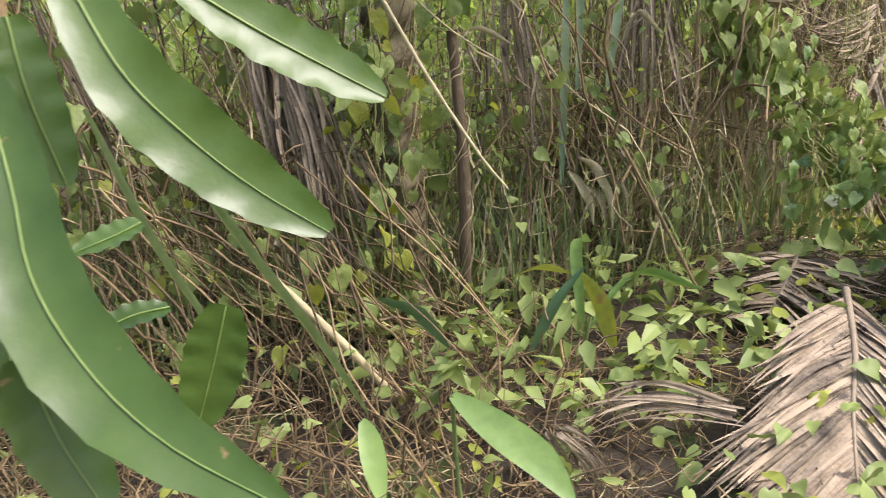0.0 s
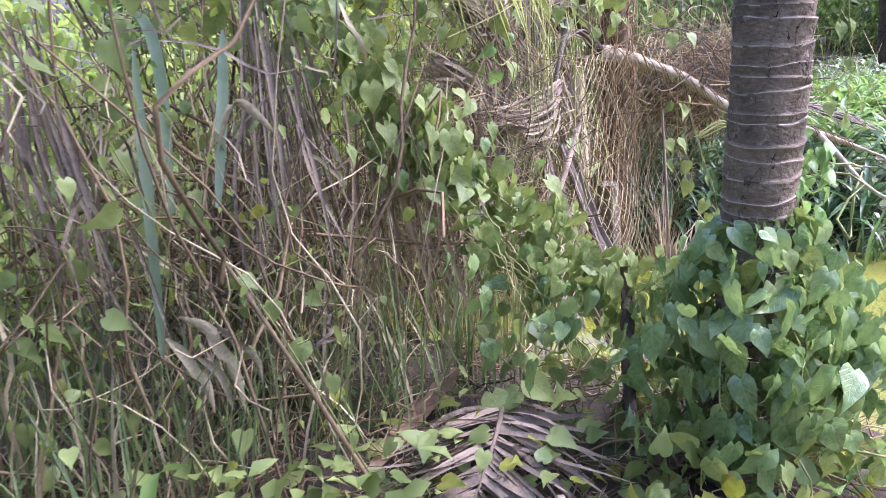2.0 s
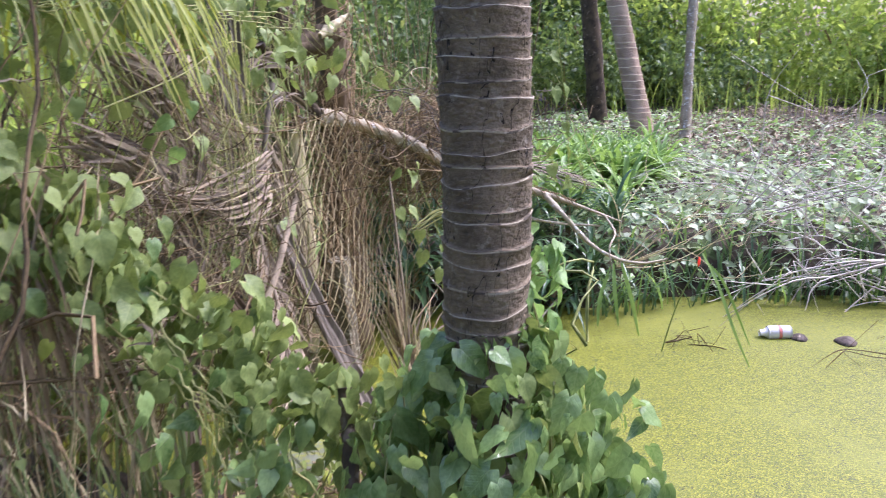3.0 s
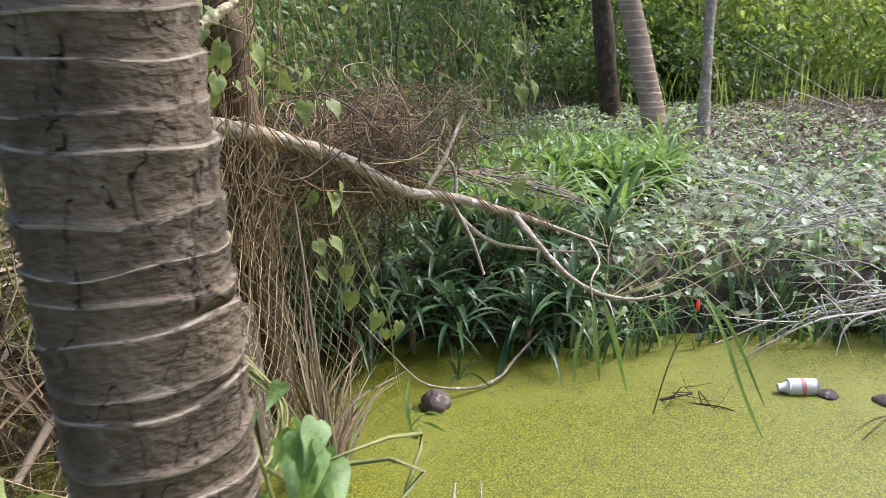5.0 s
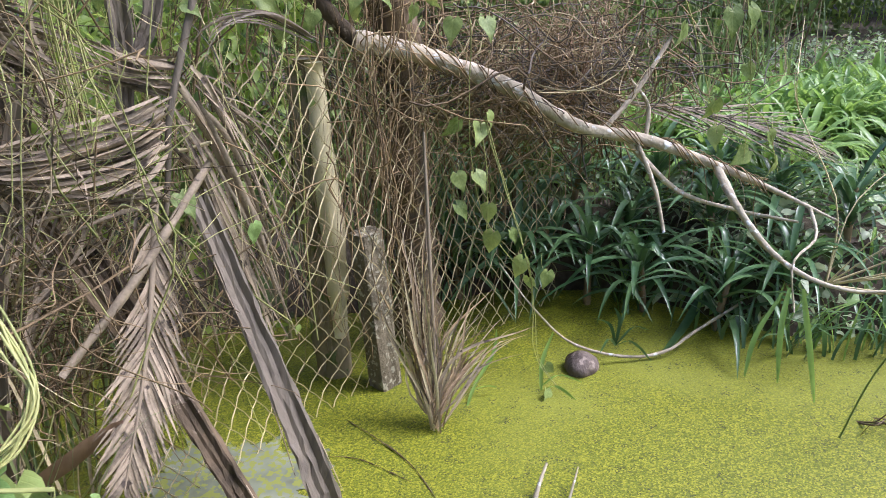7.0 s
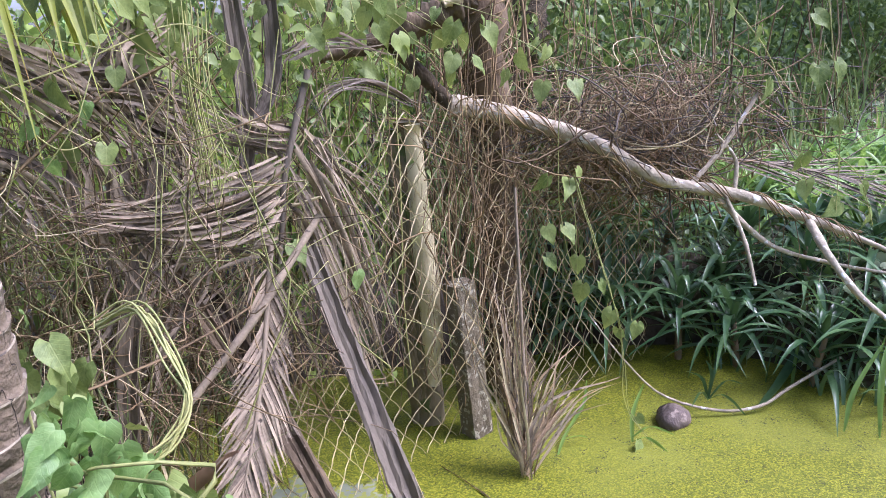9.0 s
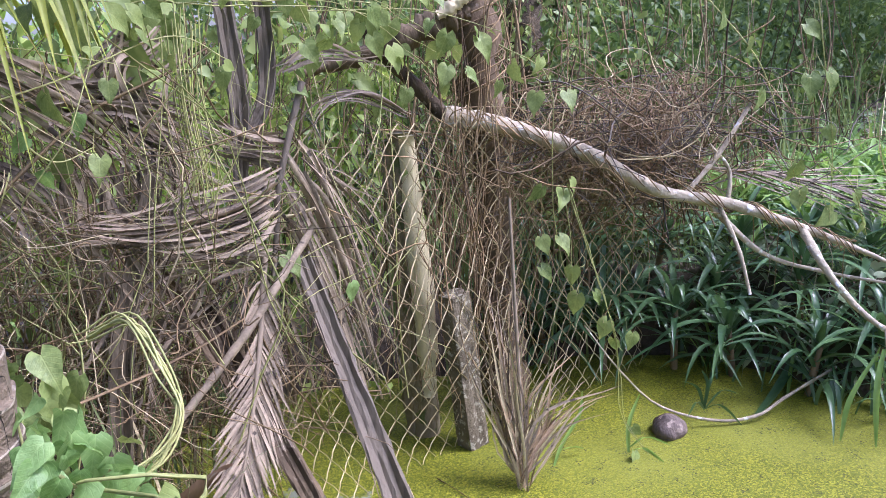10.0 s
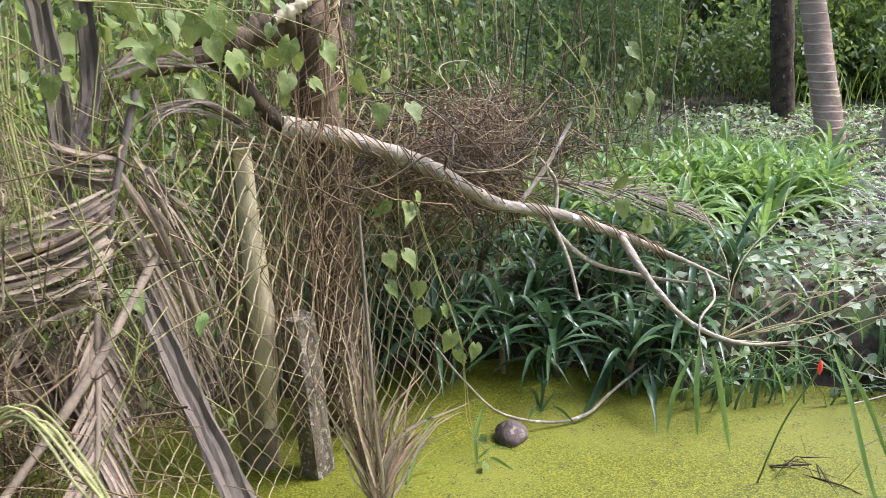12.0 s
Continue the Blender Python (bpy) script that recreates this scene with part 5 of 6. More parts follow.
def petiole(label, line, widths, mat, up=(0.2, -0.95, 0.25), seed=0):
    """A palm leaf stalk: a broad, grooved channel with worn edges."""
    rr = np.random.default_rng(seed)
    th = thing("frond_stalk", label, "palm stalk")
    k = 30
    C = curve(line, k)
    W = np.interp(np.linspace(0, 1, k), np.linspace(0, 1, len(widths)), widths)
    T = unit(np.gradient(C, axis=0))
    S = unit(np.cross(T, np.asarray(up, float)))
    U = np.cross(S, T)
    sec = [(-1, 0.35), (-0.8, 0.42), (-0.35, 0.02), (0, 0.12), (0.3, 0.0), (0.8, 0.4), (1, 0.3), (0.75, -0.3), (0, -0.55), (-0.75, -0.3)]
    V = np.stack([C + S * (W * (x + 0.06 * rr.normal(size=k)))[:, None] + U * (W * (y + 0.05 * rr.normal(size=k)))[:, None] for x, y in sec], 1)
    n = len(sec)
    Fq = [(r * n + c, r * n + (c + 1) % n, (r + 1) * n + (c + 1) % n, (r + 1) * n + c) for r in range(k - 1) for c in range(n)] + [tuple(range(n)), tuple((k - 1) * n + c for c in range(n))]
    link_mesh("stalk", V, Fq, mat, th, False)
    for i in range(5):
        a = rr.integers(2, k - 8)
        P = C[a:a + 6] + S[a:a + 6] * W[a:a + 6, None] * rr.choice([-1.02, 1.02]) + U[a:a + 6] * W[a:a + 6, None] * 0.3 + np.linspace(0, 0.02, 6)[:, None] * rr.normal(size=3)
        link_mesh("fibre", *tubes(P, np.linspace(0.003, 0.001, 6), 4), FROND, th)


broom = thing("dead_palm_frond", "dry folded palm frond standing tip-down in the duckweed", "palm frond", "dead fronds on the fence")
link_mesh("midrib", *tubes(curve([(4.034, 5.99, -0.08), (4.05, 6.07, 0.45), (4.07, 6.2, 1.2)], 20), np.linspace(0.01, 0.006, 20), 6), RACHIS, broom)
r = np.random.default_rng(26)
for i in range(104):
    tall = i % 4 == 0
    u = r.uniform(0, 0.55 if tall else 0.28)
    p = np.array([4.034 + 0.014 * r.normal() - 0.09 * u, 5.99 + 0.09 * u + 0.02 * r.normal(), 0.62 * u - 0.02])
    th_ = radians(r.normal(-4, 6) if tall else r.uniform(-20, 34))
    l = r.uniform(0.5, 0.8) if tall else r.uniform(0.3, 0.56)
    d = np.array([math.sin(th_), 0.2 + 0.12 * r.normal(), math.cos(th_)])
    g = np.linspace(0, 1, 8)[:, None]
    bend = max(0.0, math.sin(th_)) * r.uniform(0.5, 1.3)
    P = p + d * l * g + np.array([0.55 * bend, -0.1 * r.random(), -0.5 * bend]) * l * g ** 2.4 + r.normal(size=3) * 0.02 * np.sin(g * 5)
    link_mesh("leaflet", *blades(P, unit(np.array([0.8, -0.3, 0]) + r.normal(size=3) * 0.5), 0.0058 * r.uniform(0.5, 1.2) * np.array([0.6, 1, 1, 1, 0.9, 0.7, 0.4, 0.05]), 0.5), (RUST, FROND, STRAW)[i % 3], broom)
petiole("thick black dead palm stalk leaning into the pond", [(3.24, 5.86, 1.14), (3.36, 5.76, 0.72), (3.5, 5.6, 0.25), (3.58, 5.53, -0.1)], [0.032, 0.042, 0.05, 0.056], BLACKSTALK, seed=31)
petiole("grey dead palm stalk standing in the tangle", [(2.6, 5.46, 0.3), (2.64, 5.49, 0.65), (2.68, 5.52, 0.93), (2.75, 5.56, 1.2), (2.84, 5.62, 1.5)], [0.038, 0.036, 0.034, 0.03, 0.018], RACHIS, seed=32)
petiole("blackened palm stalk hanging behind the twining vines", [(3.19, 6.05, 2.3), (3.19, 6.02, 1.77), (3.1, 5.96, 1.53)], [0.026, 0.03, 0.02], BLACKSTALK, seed=38)
petiole("dark palm stalk under the hanging fronds", [(2.9, 5.8, 1.0), (3.15, 5.55, 0.5), (3.4, 5.38, -0.05)], [0.03, 0.034, 0.03], DARKWOOD, seed=34)
petiole("blackened palm stalk behind the fronds", [(3.06, 5.95, 2.3), (3.09, 5.93, 1.72), (3.06, 5.91, 1.38)], [0.03, 0.035, 0.024], BLACKSTALK, seed=36)
petiole("blackened palm stalk slanting through the tangle", [(2.75, 5.75, 1.25), (2.95, 5.65, 0.85), (3.1, 5.6, 0.5)], [0.02, 0.026, 0.026], DARKWOOD, seed=37)
log("frond_stalk", "split dead palm stalk slanting across the tangle", "palm stalk", [(3.3, 5.8, 1.25), (3.07, 5.6, 0.98), (2.84, 5.46, 0.75)], [0.012, 0.014, 0.012], FROND, seed=33)
log("frond_stalk", "dark palm stalk under the hanging fronds", "palm stalk", [(2.9, 5.85, 1.0), (3.15, 5.6, 0.5), (3.4, 5.4, 0.0)], [0.03, 0.03, 0.025], DARKWOOD, seed=34)
log("forked_twig", "pale forked dry twig caught in the fronds", "twig", [(2.96, 5.88, 1.44), (3.166, 5.9, 1.281), (3.31, 5.86, 1.3)], [0.007, 0.008, 0.006], STRAW, sides=6, seed=35)
loop = thing("twining_vine", "bundle of yellow-green twining stems arching from the bush", "vine")
base = np.array([(2.97, 4.5, 1.39), (3.05, 4.47, 1.42), (3.11, 4.4, 1.35), (3.135, 4.36, 1.3), (3.11, 4.32, 1.25), (3.06, 4.29, 1.22)])
for i in range(8):
    v, f = tubes(curve(base + rng.normal(size=3) * 0.004 + rng.normal(size=base.shape) * 0.005, 24), 0.002, 5)
    link_mesh("stem", v, f, GREENVINE, loop)
hang = thing("palm_frond", "yellowing palm frond hanging from above", "palm frond")
frond(hang, [(1.9, 5.25, 2.45), (2.2, 5.33, 2.38), (2.5, 5.42, 2.28), (2.78, 5.5, 2.16)], 0.5, 0.011, LEAF_YELLOW, RIB, 40, 1.3, each=True, seed=41, tilt=0.3, wild=0.1)


# ---- small things in and by the pond ----
def nut(name, label, at, r, mat, squash=0.75, cap=True):
    th = thing(name, label, "coconut")
    bm = bmesh.new()
    bmesh.ops.create_icosphere(bm, subdivisions=3, radius=r)
    for v in bm.verts:
        a = math.atan2(v.co.y, v.co.x)
        k = 1 + 0.08 * math.cos(3 * a + 0.6) + 0.16 * noise.noise(v.co * 24) + 0.05 * noise.noise(v.co * 90)
        top = max(0, v.co.z / r)
        v.co = Vector((v.co.x * k * (1 - 0.28 * top ** 2), v.co.y * k * (1 - 0.28 * top ** 2), v.co.z * squash * (1 + 0.12 * top ** 3)))
    bmesh.ops.translate(bm, verts=bm.verts[:], vec=at)
    me = bpy.data.meshes.new("shell")
    bm.to_mesh(me)
    bm.free()
    me.materials.append(mat)
    me.polygons.foreach_set("use_smooth", np.ones(len(me.polygons), bool))
    ob = new("shell", me)
    ob.parent = th
    if cap:
        p = np.array(at) + (0, 0, r * squash * 1.15)
        link_mesh("stalk_cap", *tubes(np.array([p, p + (0.003, 0, 0.02), p + (0.01, 0.004, 0.04)]), [0.014, 0.01, 0.003], 7), STRAW, th)


nut("coconut", "dark old coconut floating in the duckweed", (4.79, 6.27, 0.025), 0.08, HUSK, 0.8, False)
nut("coconut", "dark old coconut half sunk in the pond", (6.36, 5.03, 0.0), 0.055, HUSK, 0.55, False)
nut("coconut", "greyish old coconut floating in the duckweed", (6.5, 4.8, 0.0), 0.065, HUSK, 0.6, False)
nut("coconut", "pale dry coconut lying on the litter", (2.97, 3.68, 0.43), 0.09, HUSK_PALE, 0.85, False)
bottle = thing("plastic_bottle", "discarded white plastic bottle with pink print floating", "bottle")
log("body", "", "", [(6.24, 5.18, 0.03), (6.27, 5.155, 0.03), (6.31, 5.12, 0.03), (6.35, 5.085, 0.03)], [0.043, 0.046, 0.046, 0.043], PLASTIC, 10, 16, 0.0, 1, bottle)
log("label", "", "", [(6.285, 5.14, 0.03), (6.29, 5.136, 0.03), (6.3, 5.128, 0.03)], [0.0472, 0.0472, 0.0472], PINK, 6, 16, 0.0, 1, bottle)
log("neck", "", "", [(6.245, 5.175, 0.03), (6.225, 5.19, 0.03), (6.2, 5.21, 0.03)], [0.042, 0.024, 0.02], PLASTIC, 6, 12, 0.0, 1, bottle)
flower = thing("red_flower", "tall thin stem with a small red flower", "flower")
link_mesh("stem", *tubes(curve([(5.55, 5.5, -0.05), (5.58, 5.42, 0.3), (5.593, 5.291, 0.6)], 10), 0.004, 5), GRASS, flower)
link_mesh("bloom", *tubes(np.array([(5.593, 5.291, 0.58), (5.593, 5.29, 0.6), (5.593, 5.29, 0.62), (5.594, 5.29, 0.64)]), [0.003, 0.009, 0.009, 0.002], 8), RED, flower)
husk = thing("palm_sheath", "brown curled palm sheath lying on the litter", "palm sheath")
C = curve([(2.3, 5.0, 0.5), (2.16, 4.9, 0.42), (1.95, 4.7, 0.4), (1.8, 4.55, 0.42)], 12)
link_mesh("blade", *blades(C, unit(np.array([0.5, -0.6, 0.4])), np.array([0.02, 0.05, 0.07, 0.08, 0.085, 0.08, 0.08, 0.07, 0.06, 0.05, 0.03, 0.01]), 0.5), SHEATH, husk)
husk = thing("palm_sheath", "brown curled palm sheath at the water's edge", "palm sheath")
C = curve([(2.68, 5.36, 0.42), (2.84, 5.37, 0.5), (2.99, 5.4, 0.6)], 12)
link_mesh("blade", *blades(C, unit(np.array([0.3, -0.5, 0.6])), np.array([0.03, 0.05, 0.06, 0.065, 0.07, 0.07, 0.07, 0.07, 0.06, 0.05, 0.04, 0.02]), 0.5), SHEATH, husk)


def blade_thing(name, label, category, lines, w, mat, side=(0.6, -0.5, 0.3)):
    """A few limp strap leaves lying or standing together."""
    th = thing(name, label, category)
    for q in lines:
        C = curve(q, 12)
        link_mesh("leaf", *blades(C, unit(np.array(side, float)), w * np.sin(np.linspace(0.3, 3.05, 12)) ** 0.6, 0.35), mat, th)
    return th


blade_thing("sunken_leaf", "limp green leaf half sunk in the duckweed", "leaf", [[(4.2, 6.12, 0.0), (4.26, 6.2, 0.05), (4.38, 6.32, 0.12), (4.42, 6.4, 0.2)], [(4.25, 6.19, 0.03), (4.3, 6.17, 0.05), (4.35, 6.18, 0.03)]], 0.012, PANDAN_LIGHT)
blade_thing("sunken_leaf", "wilted green shoot standing in the duckweed", "leaf", [[(4.55, 6.15, 0.0), (4.58, 6.22, 0.1), (4.66, 6.3, 0.2)], [(4.55, 6.14, 0.03), (4.62, 6.12, 0.08), (4.72, 6.1, 0.04)], [(4.54, 6.12, 0.02), (4.6, 6.08, 0.05), (4.66, 6.02, 0.01)]], 0.012, PANDAN_LIGHT)
blade_thing("sunken_leaf", "grey-green leaf dipping under the duckweed", "leaf", [[(5.24, 6.3, 0.005), (5.4, 6.42, 0.04), (5.6, 6.56, 0.16), (5.7, 6.62, 0.25)]], 0.03, PANDAN)
blade_thing("grass_tuft", "small grass tuft on the fallen branch", "grass", [[(5.0, 6.35, 0.05), (4.97, 6.36, 0.16), (4.9, 6.37, 0.2)], [(5.0, 6.35, 0.05), (5.02, 6.36, 0.18), (5.0, 6.38, 0.24)], [(5.0, 6.35, 0.05), (5.08, 6.34, 0.14), (5.16, 6.33, 0.12)], [(5.0, 6.35, 0.05), (5.05, 6.28, 0.1), (5.12, 6.22, 0.02)], [(5.0, 6.35, 0.05), (4.94, 6.3, 0.12), (4.88, 6.26, 0.08)], [(5.0, 6.35, 0.05), (5.06, 6.4, 0.18), (5.12, 6.42, 0.2)]], 0.009, PANDAN)
blade_thing("hanging_leaf", "pale green leaves drooping from the shore plants", "leaf", [[(5.52, 5.85, 0.5), (5.45, 5.78, 0.36), (5.42, 5.72, 0.14)], [(5.56, 5.82, 0.5), (5.56, 5.74, 0.3), (5.58, 5.68, 0.04)], [(5.5, 5.86, 0.48), (5.38, 5.84, 0.3), (5.32, 5.8, 0.14)]], 0.013, PANDAN_LIGHT)
blade_thing("hanging_leaf", "long green blades bent down into the pond", "leaf", [[(5.8, 5.4, 0.6), (5.74, 5.25, 0.45), (5.7, 5.1, 0.2), (5.72, 5.0, 0.0)], [(5.85, 5.42, 0.55), (5.9, 5.3, 0.4), (5.98, 5.15, 0.02)]], 0.009, PANDAN_LIGHT)
blade_thing("cut_reed", "pale bluish-green cut reed blades in the thicket", "reed", [[(1.27, 4.72, 0.9), (1.31, 4.8, 1.45), (1.33, 4.86, 1.76)], [(1.36, 4.8, 1.3), (1.39, 4.86, 1.66), (1.37, 4.9, 1.84), (1.28, 4.9, 1.86)], [(1.49, 4.8, 1.3), (1.55, 4.86, 1.6), (1.58, 4.9, 1.8)]], 0.018, REED, (0.9, -0.3, 0.1))
blade_thing("arching_blade", "broad dark green blades arching before the fence", "leaf", [[(0.02, 3.25, 1.78), (0.18, 3.2, 1.4), (0.4, 3.15, 1.02), (0.5, 3.15, 0.8)], [(-0.1, 3.3, 1.6), (0.02, 3.25, 1.25), (0.2, 3.2, 0.9)], [(-0.3, 3.35, 1.5), (-0.2, 3.3, 1.1), (-0.1, 3.3, 0.7)]], 0.017, GRASS, (0.8, -0.4, 0.4))
log("dry_twig", "long dry twig slanting across the thicket", "twig", [(0.55, 4.1, 1.85), (0.72, 4.1, 1.5), (0.88, 4.08, 1.22), (0.97, 4.05, 1.1)], [0.007, 0.007, 0.005, 0.003], STRAW, sides=6, seed=61)
log("dry_twig", "thin dry twig slanting across the thicket", "twig", [(0.6, 4.2, 1.85), (0.8, 4.2, 1.65), (0.98, 4.18, 1.52)], [0.004, 0.004, 0.003], STRAW, sides=6, seed=62)
log("dry_twig", "bleached stick poking out of the duckweed", "twig", [(4.23, 5.42, -0.05), (4.29, 5.48, 0.04), (4.34, 5.53, 0.1)], [0.01, 0.009, 0.005], BARK, sides=6, seed=63)
log("dry_twig", "thin bleached stick poking out of the duckweed", "twig", [(4.36, 5.4, -0.04), (4.41, 5.45, 0.04), (4.45, 5.5, 0.08)], [0.006, 0.005, 0.003], BARK, sides=6, seed=64)
log("sunken_twig", "dark wet twig lying in the duckweed", "twig", [(3.68, 6.15, 0.004), (3.78, 5.98, 0.008), (3.88, 5.78, 0.006), (3.94, 5.52, 0.002)], [0.0015, 0.0025, 0.0025, 0.001], DARKWOOD, rough=0.6, sides=6, seed=65)
log("sunken_twig", "dark wet debris lying in the duckweed", "twig", [(3.56, 5.93, 0.004), (3.7, 5.86, 0.006), (3.86, 5.68, 0.004)], [0.001, 0.002, 0.001], DARKWOOD, rough=0.6, sides=6, seed=66)
aa = np.linspace(0, 2 * np.pi, 160, endpoint=False)
rad = 1 + 0.16 * np.sin(3 * aa + 1) + 0.1 * np.sin(7 * aa) + 0.07 * np.sin(13 * aa + 2) + 0.06 * np.sin(29 * aa) + 0.06 * np.random.default_rng(5).normal(size=160)
pool = link_mesh("water_patch", np.column_stack([3.2 + 0.32 * rad * np.cos(aa), 5.82 + 0.34 * rad * np.sin(aa), np.full(160, 0.005)]), [list(range(160))], MURK, None, False)
tagged(pool, "murky open water patch between the duckweed", "water", "", "structure")


def hanging_bundle(label, top, foot, n, width, w, mat, seed):
    """A sheaf of withered strips hanging side by side."""
    rr = np.random.default_rng(seed)
    th = thing("hanging_dead_leaves", label, "dead leaves", "dead leaf bundles")
    top, foot = np.array(top, float), np.array(foot, float)
    for i in range(n):
        u0, u1 = rr.uniform(0, 0.45), rr.uniform(0.5, 1.02)
        o = rr.normal(size=3) * width * (1, 0.6, 0)
        p, q = top + (foot - top) * u0 + o * 0.6, top + (foot - top) * u1 + o * 1.3
        C = curve([p, (p + q) / 2 + rr.normal(size=3) * 0.03, q + rr.normal(size=3) * 0.03], 8)
        S = unit(np.array([0.8, -0.4, 0]) + rr.normal(size=3) * 0.5)
        link_mesh("strip", *blades(C, S, w * rr.uniform(0.4, 1.2) * np.array([0.5, 0.9, 1, 1, 0.9, 0.8, 0.5, 0.05]), 0.5), mat, th)


hanging_bundle("thick sheaf of brown withered leaves hanging on the fence", (0.12, 4.45, 1.98), (0.36, 4.3, 0.6), 90, 0.07, 0.009, FROND, 71)
hanging_bundle("sheaf of dark withered leaves hanging on the fence", (0.0, 4.5, 2.0), (0.2, 4.4, 0.9), 50, 0.06, 0.008, RUST, 72)
hanging_bundle("sheaf of brown withered leaves hanging on the fence", (1.7, 4.95, 2.0), (1.75, 4.9, 0.8), 50, 0.09, 0.0065, FROND, 73)
hanging_bundle("sheaf of withered leaves hanging among the vines", (2.05, 5.1, 1.7), (2.1, 5.0, 0.6), 50, 0.1, 0.006, RUST, 74)
hanging_bundle("sheaf of bleached leaves hanging on the fence", (-0.7, 4.4, 1.9), (-0.55, 4.35, 0.8), 50, 0.09, 0.008, FROND, 75)
hanging_bundle("sheaf of withered leaves hanging in the thicket", (1.05, 4.75, 1.9), (1.1, 4.7, 0.9), 40, 0.09, 0.008, FROND, 76)

def brush(label, root, spreadv, n, L, r, mat, seed):
    """A bare branch lying with its twigs fanned out."""
    rr = np.random.default_rng(seed)
    th = thing("dead_branch", label, "branch")
    root, d = np.array(root, float), unit(np.array(spreadv, float))
    for i in range(n):
        e = unit(d + rr.normal(size=3) * (0.45, 0.45, 0.2))
        l = L * rr.uniform(0.5, 1.1)
        p = [root, root + e * l * 0.4 + rr.normal(size=3) * 0.04, root + e * l * 0.75 + rr.normal(size=3) * 0.06, root + e * l + rr.normal(size=3) * 0.05 - (0, 0, 0.1)]
        link_mesh("limb", *tubes(curve(p, 12), np.linspace(r, r * 0.25, 12) * rr.uniform(0.5, 1), 5), mat, th)
        q = np.array(p[2])
        link_mesh("twig", *tubes(curve([q, q + unit(e + rr.normal(size=3) * 0.7) * l * 0.25, q + unit(e + rr.normal(size=3) * 0.7) * l * 0.45], 8), np.linspace(r * 0.4, r * 0.15, 8), 4), mat, th)
    return th


brush("bare pale dead branch fallen at the pond's far shore", (7.5, 4.75, 0.05), (-0.2, 0.8, 0.25), 16, 1.4, 0.01, BLEACHED, 51)
brush("bare pale dead branch reaching over the pond", (7.6, 4.9, 0.3), (-1, 0.3, -0.1), 12, 1.5, 0.012, BLEACHED, 52)
brush("bare grey dead branch on the far bank", (8.6, 4.5, 0.3), (-0.3, 0.8, 0.2), 14, 1.5, 0.01, BLEACHED, 53)
brush("pale dead twigs strewn on the far bank", (7.4, 6.2, 0.35), (0.3, -0.5, 0.25), 16, 1.5, 0.009, BLEACHED, 58)
brush("pale dead twigs strewn on the far bank", (8.2, 5.6, 0.35), (-0.4, 0.5, 0.2), 16, 1.5, 0.009, BLEACHED, 59)
brush("leafless dead twigs half sunk in the duckweed", (6.6, 4.4, -0.02), (-0.6, 0.5, 0.06), 6, 0.8, 0.007, DARKWOOD, 54)
brush("leafless dead twigs half sunk in the duckweed", (5.7, 5.6, -0.02), (0.4, -0.5, 0.1), 6, 0.5, 0.006, DARKWOOD, 55)
brush("thin dead twigs over the shore creeper", (6.0, 6.2, 0.3), (0.6, -0.5, 0.25), 12, 1.1, 0.007, STRAW, 56)
brush("reddish dead twigs bundled behind the fallen branch", (4.9, 6.75, 1.15), (0.1, 0.1, 0.9), 16, 0.5, 0.005, SHEATH, 57)


def nest(name, centre, radii, n, r, mat, label):
    c, R = np.array(centre), np.array(radii)
    a = c + rng.normal(size=(n, 3)) * R * 0.5
    d = unit(rng.normal(size=(n, 3)) * (1, 0.5, 0.45)) * rng.uniform(0.15, 0.45, (n, 1))
    v, f = tubes(wander(n, 18, a - d, a + d, 0.14), rng.uniform(0.5, 1.2, (n, 1)) * r * np.linspace(1, 0.5, 18)[None], 3)
    stuff(name, v, f, mat, label, "creepers")


nest("creeper_nest", (4.72, 6.8, 1.3), (0.95, 0.2, 0.2), 150, 0.004, BLACKSTALK, "springy nest of brown dead creepers behind the branch")
nest("creeper_nest", (4.7, 6.8, 1.32), (1.0, 0.2, 0.22), 110, 0.0038, DRY, "brown dead creepers tangled along the fence top")
nest("creeper_nest", (4.75, 6.68, 1.45), (0.4, 0.1, 0.18), 60, 0.003, DRY, "reddish dry twigs tangled in the creepers")
nest("creeper_nest", (4.75, 6.68, 1.4), (0.4, 0.1, 0.16), 22, 0.003, STRAW, "pale dry twigs tangled in the creepers")
nest("creeper_nest", (2.8, 5.72, 1.25), (0.5, 0.2, 0.45), 16, 0.0022, STRAW, "looping straw-coloured creepers over the dead fronds")
nest("creeper_nest", (2.7, 5.6, 1.45), (0.4, 0.2, 0.4), 28, 0.0024, GREENVINE, "looping green creepers over the dead fronds")
nest("creeper_nest", (2.75, 5.5, 1.45), (0.6, 0.12, 0.4), 26, 0.0024, DRY, "dark wiry creepers binding the dead fronds")
nest("creeper_nest", (2.5, 5.5, 1.05), (0.5, 0.14, 0.7), 130, 0.0026, DRY, "fine dark creepers tangled beside the fallen fronds")
nest("creeper_nest", (2.5, 5.42, 1.1), (0.45, 0.1, 0.6), 30, 0.002, STRAW, "fine straw-coloured creepers looping beside the fallen fronds")
nest("creeper_nest", (2.7, 5.86, 0.75), (0.5, 0.12, 0.45), 150, 0.0035, DRY, "tangled dark brown creepers under the dead fronds")
curled = thing("curled_dead_leaf", "pale curled dead leaves hanging from a cane", "dead leaf")
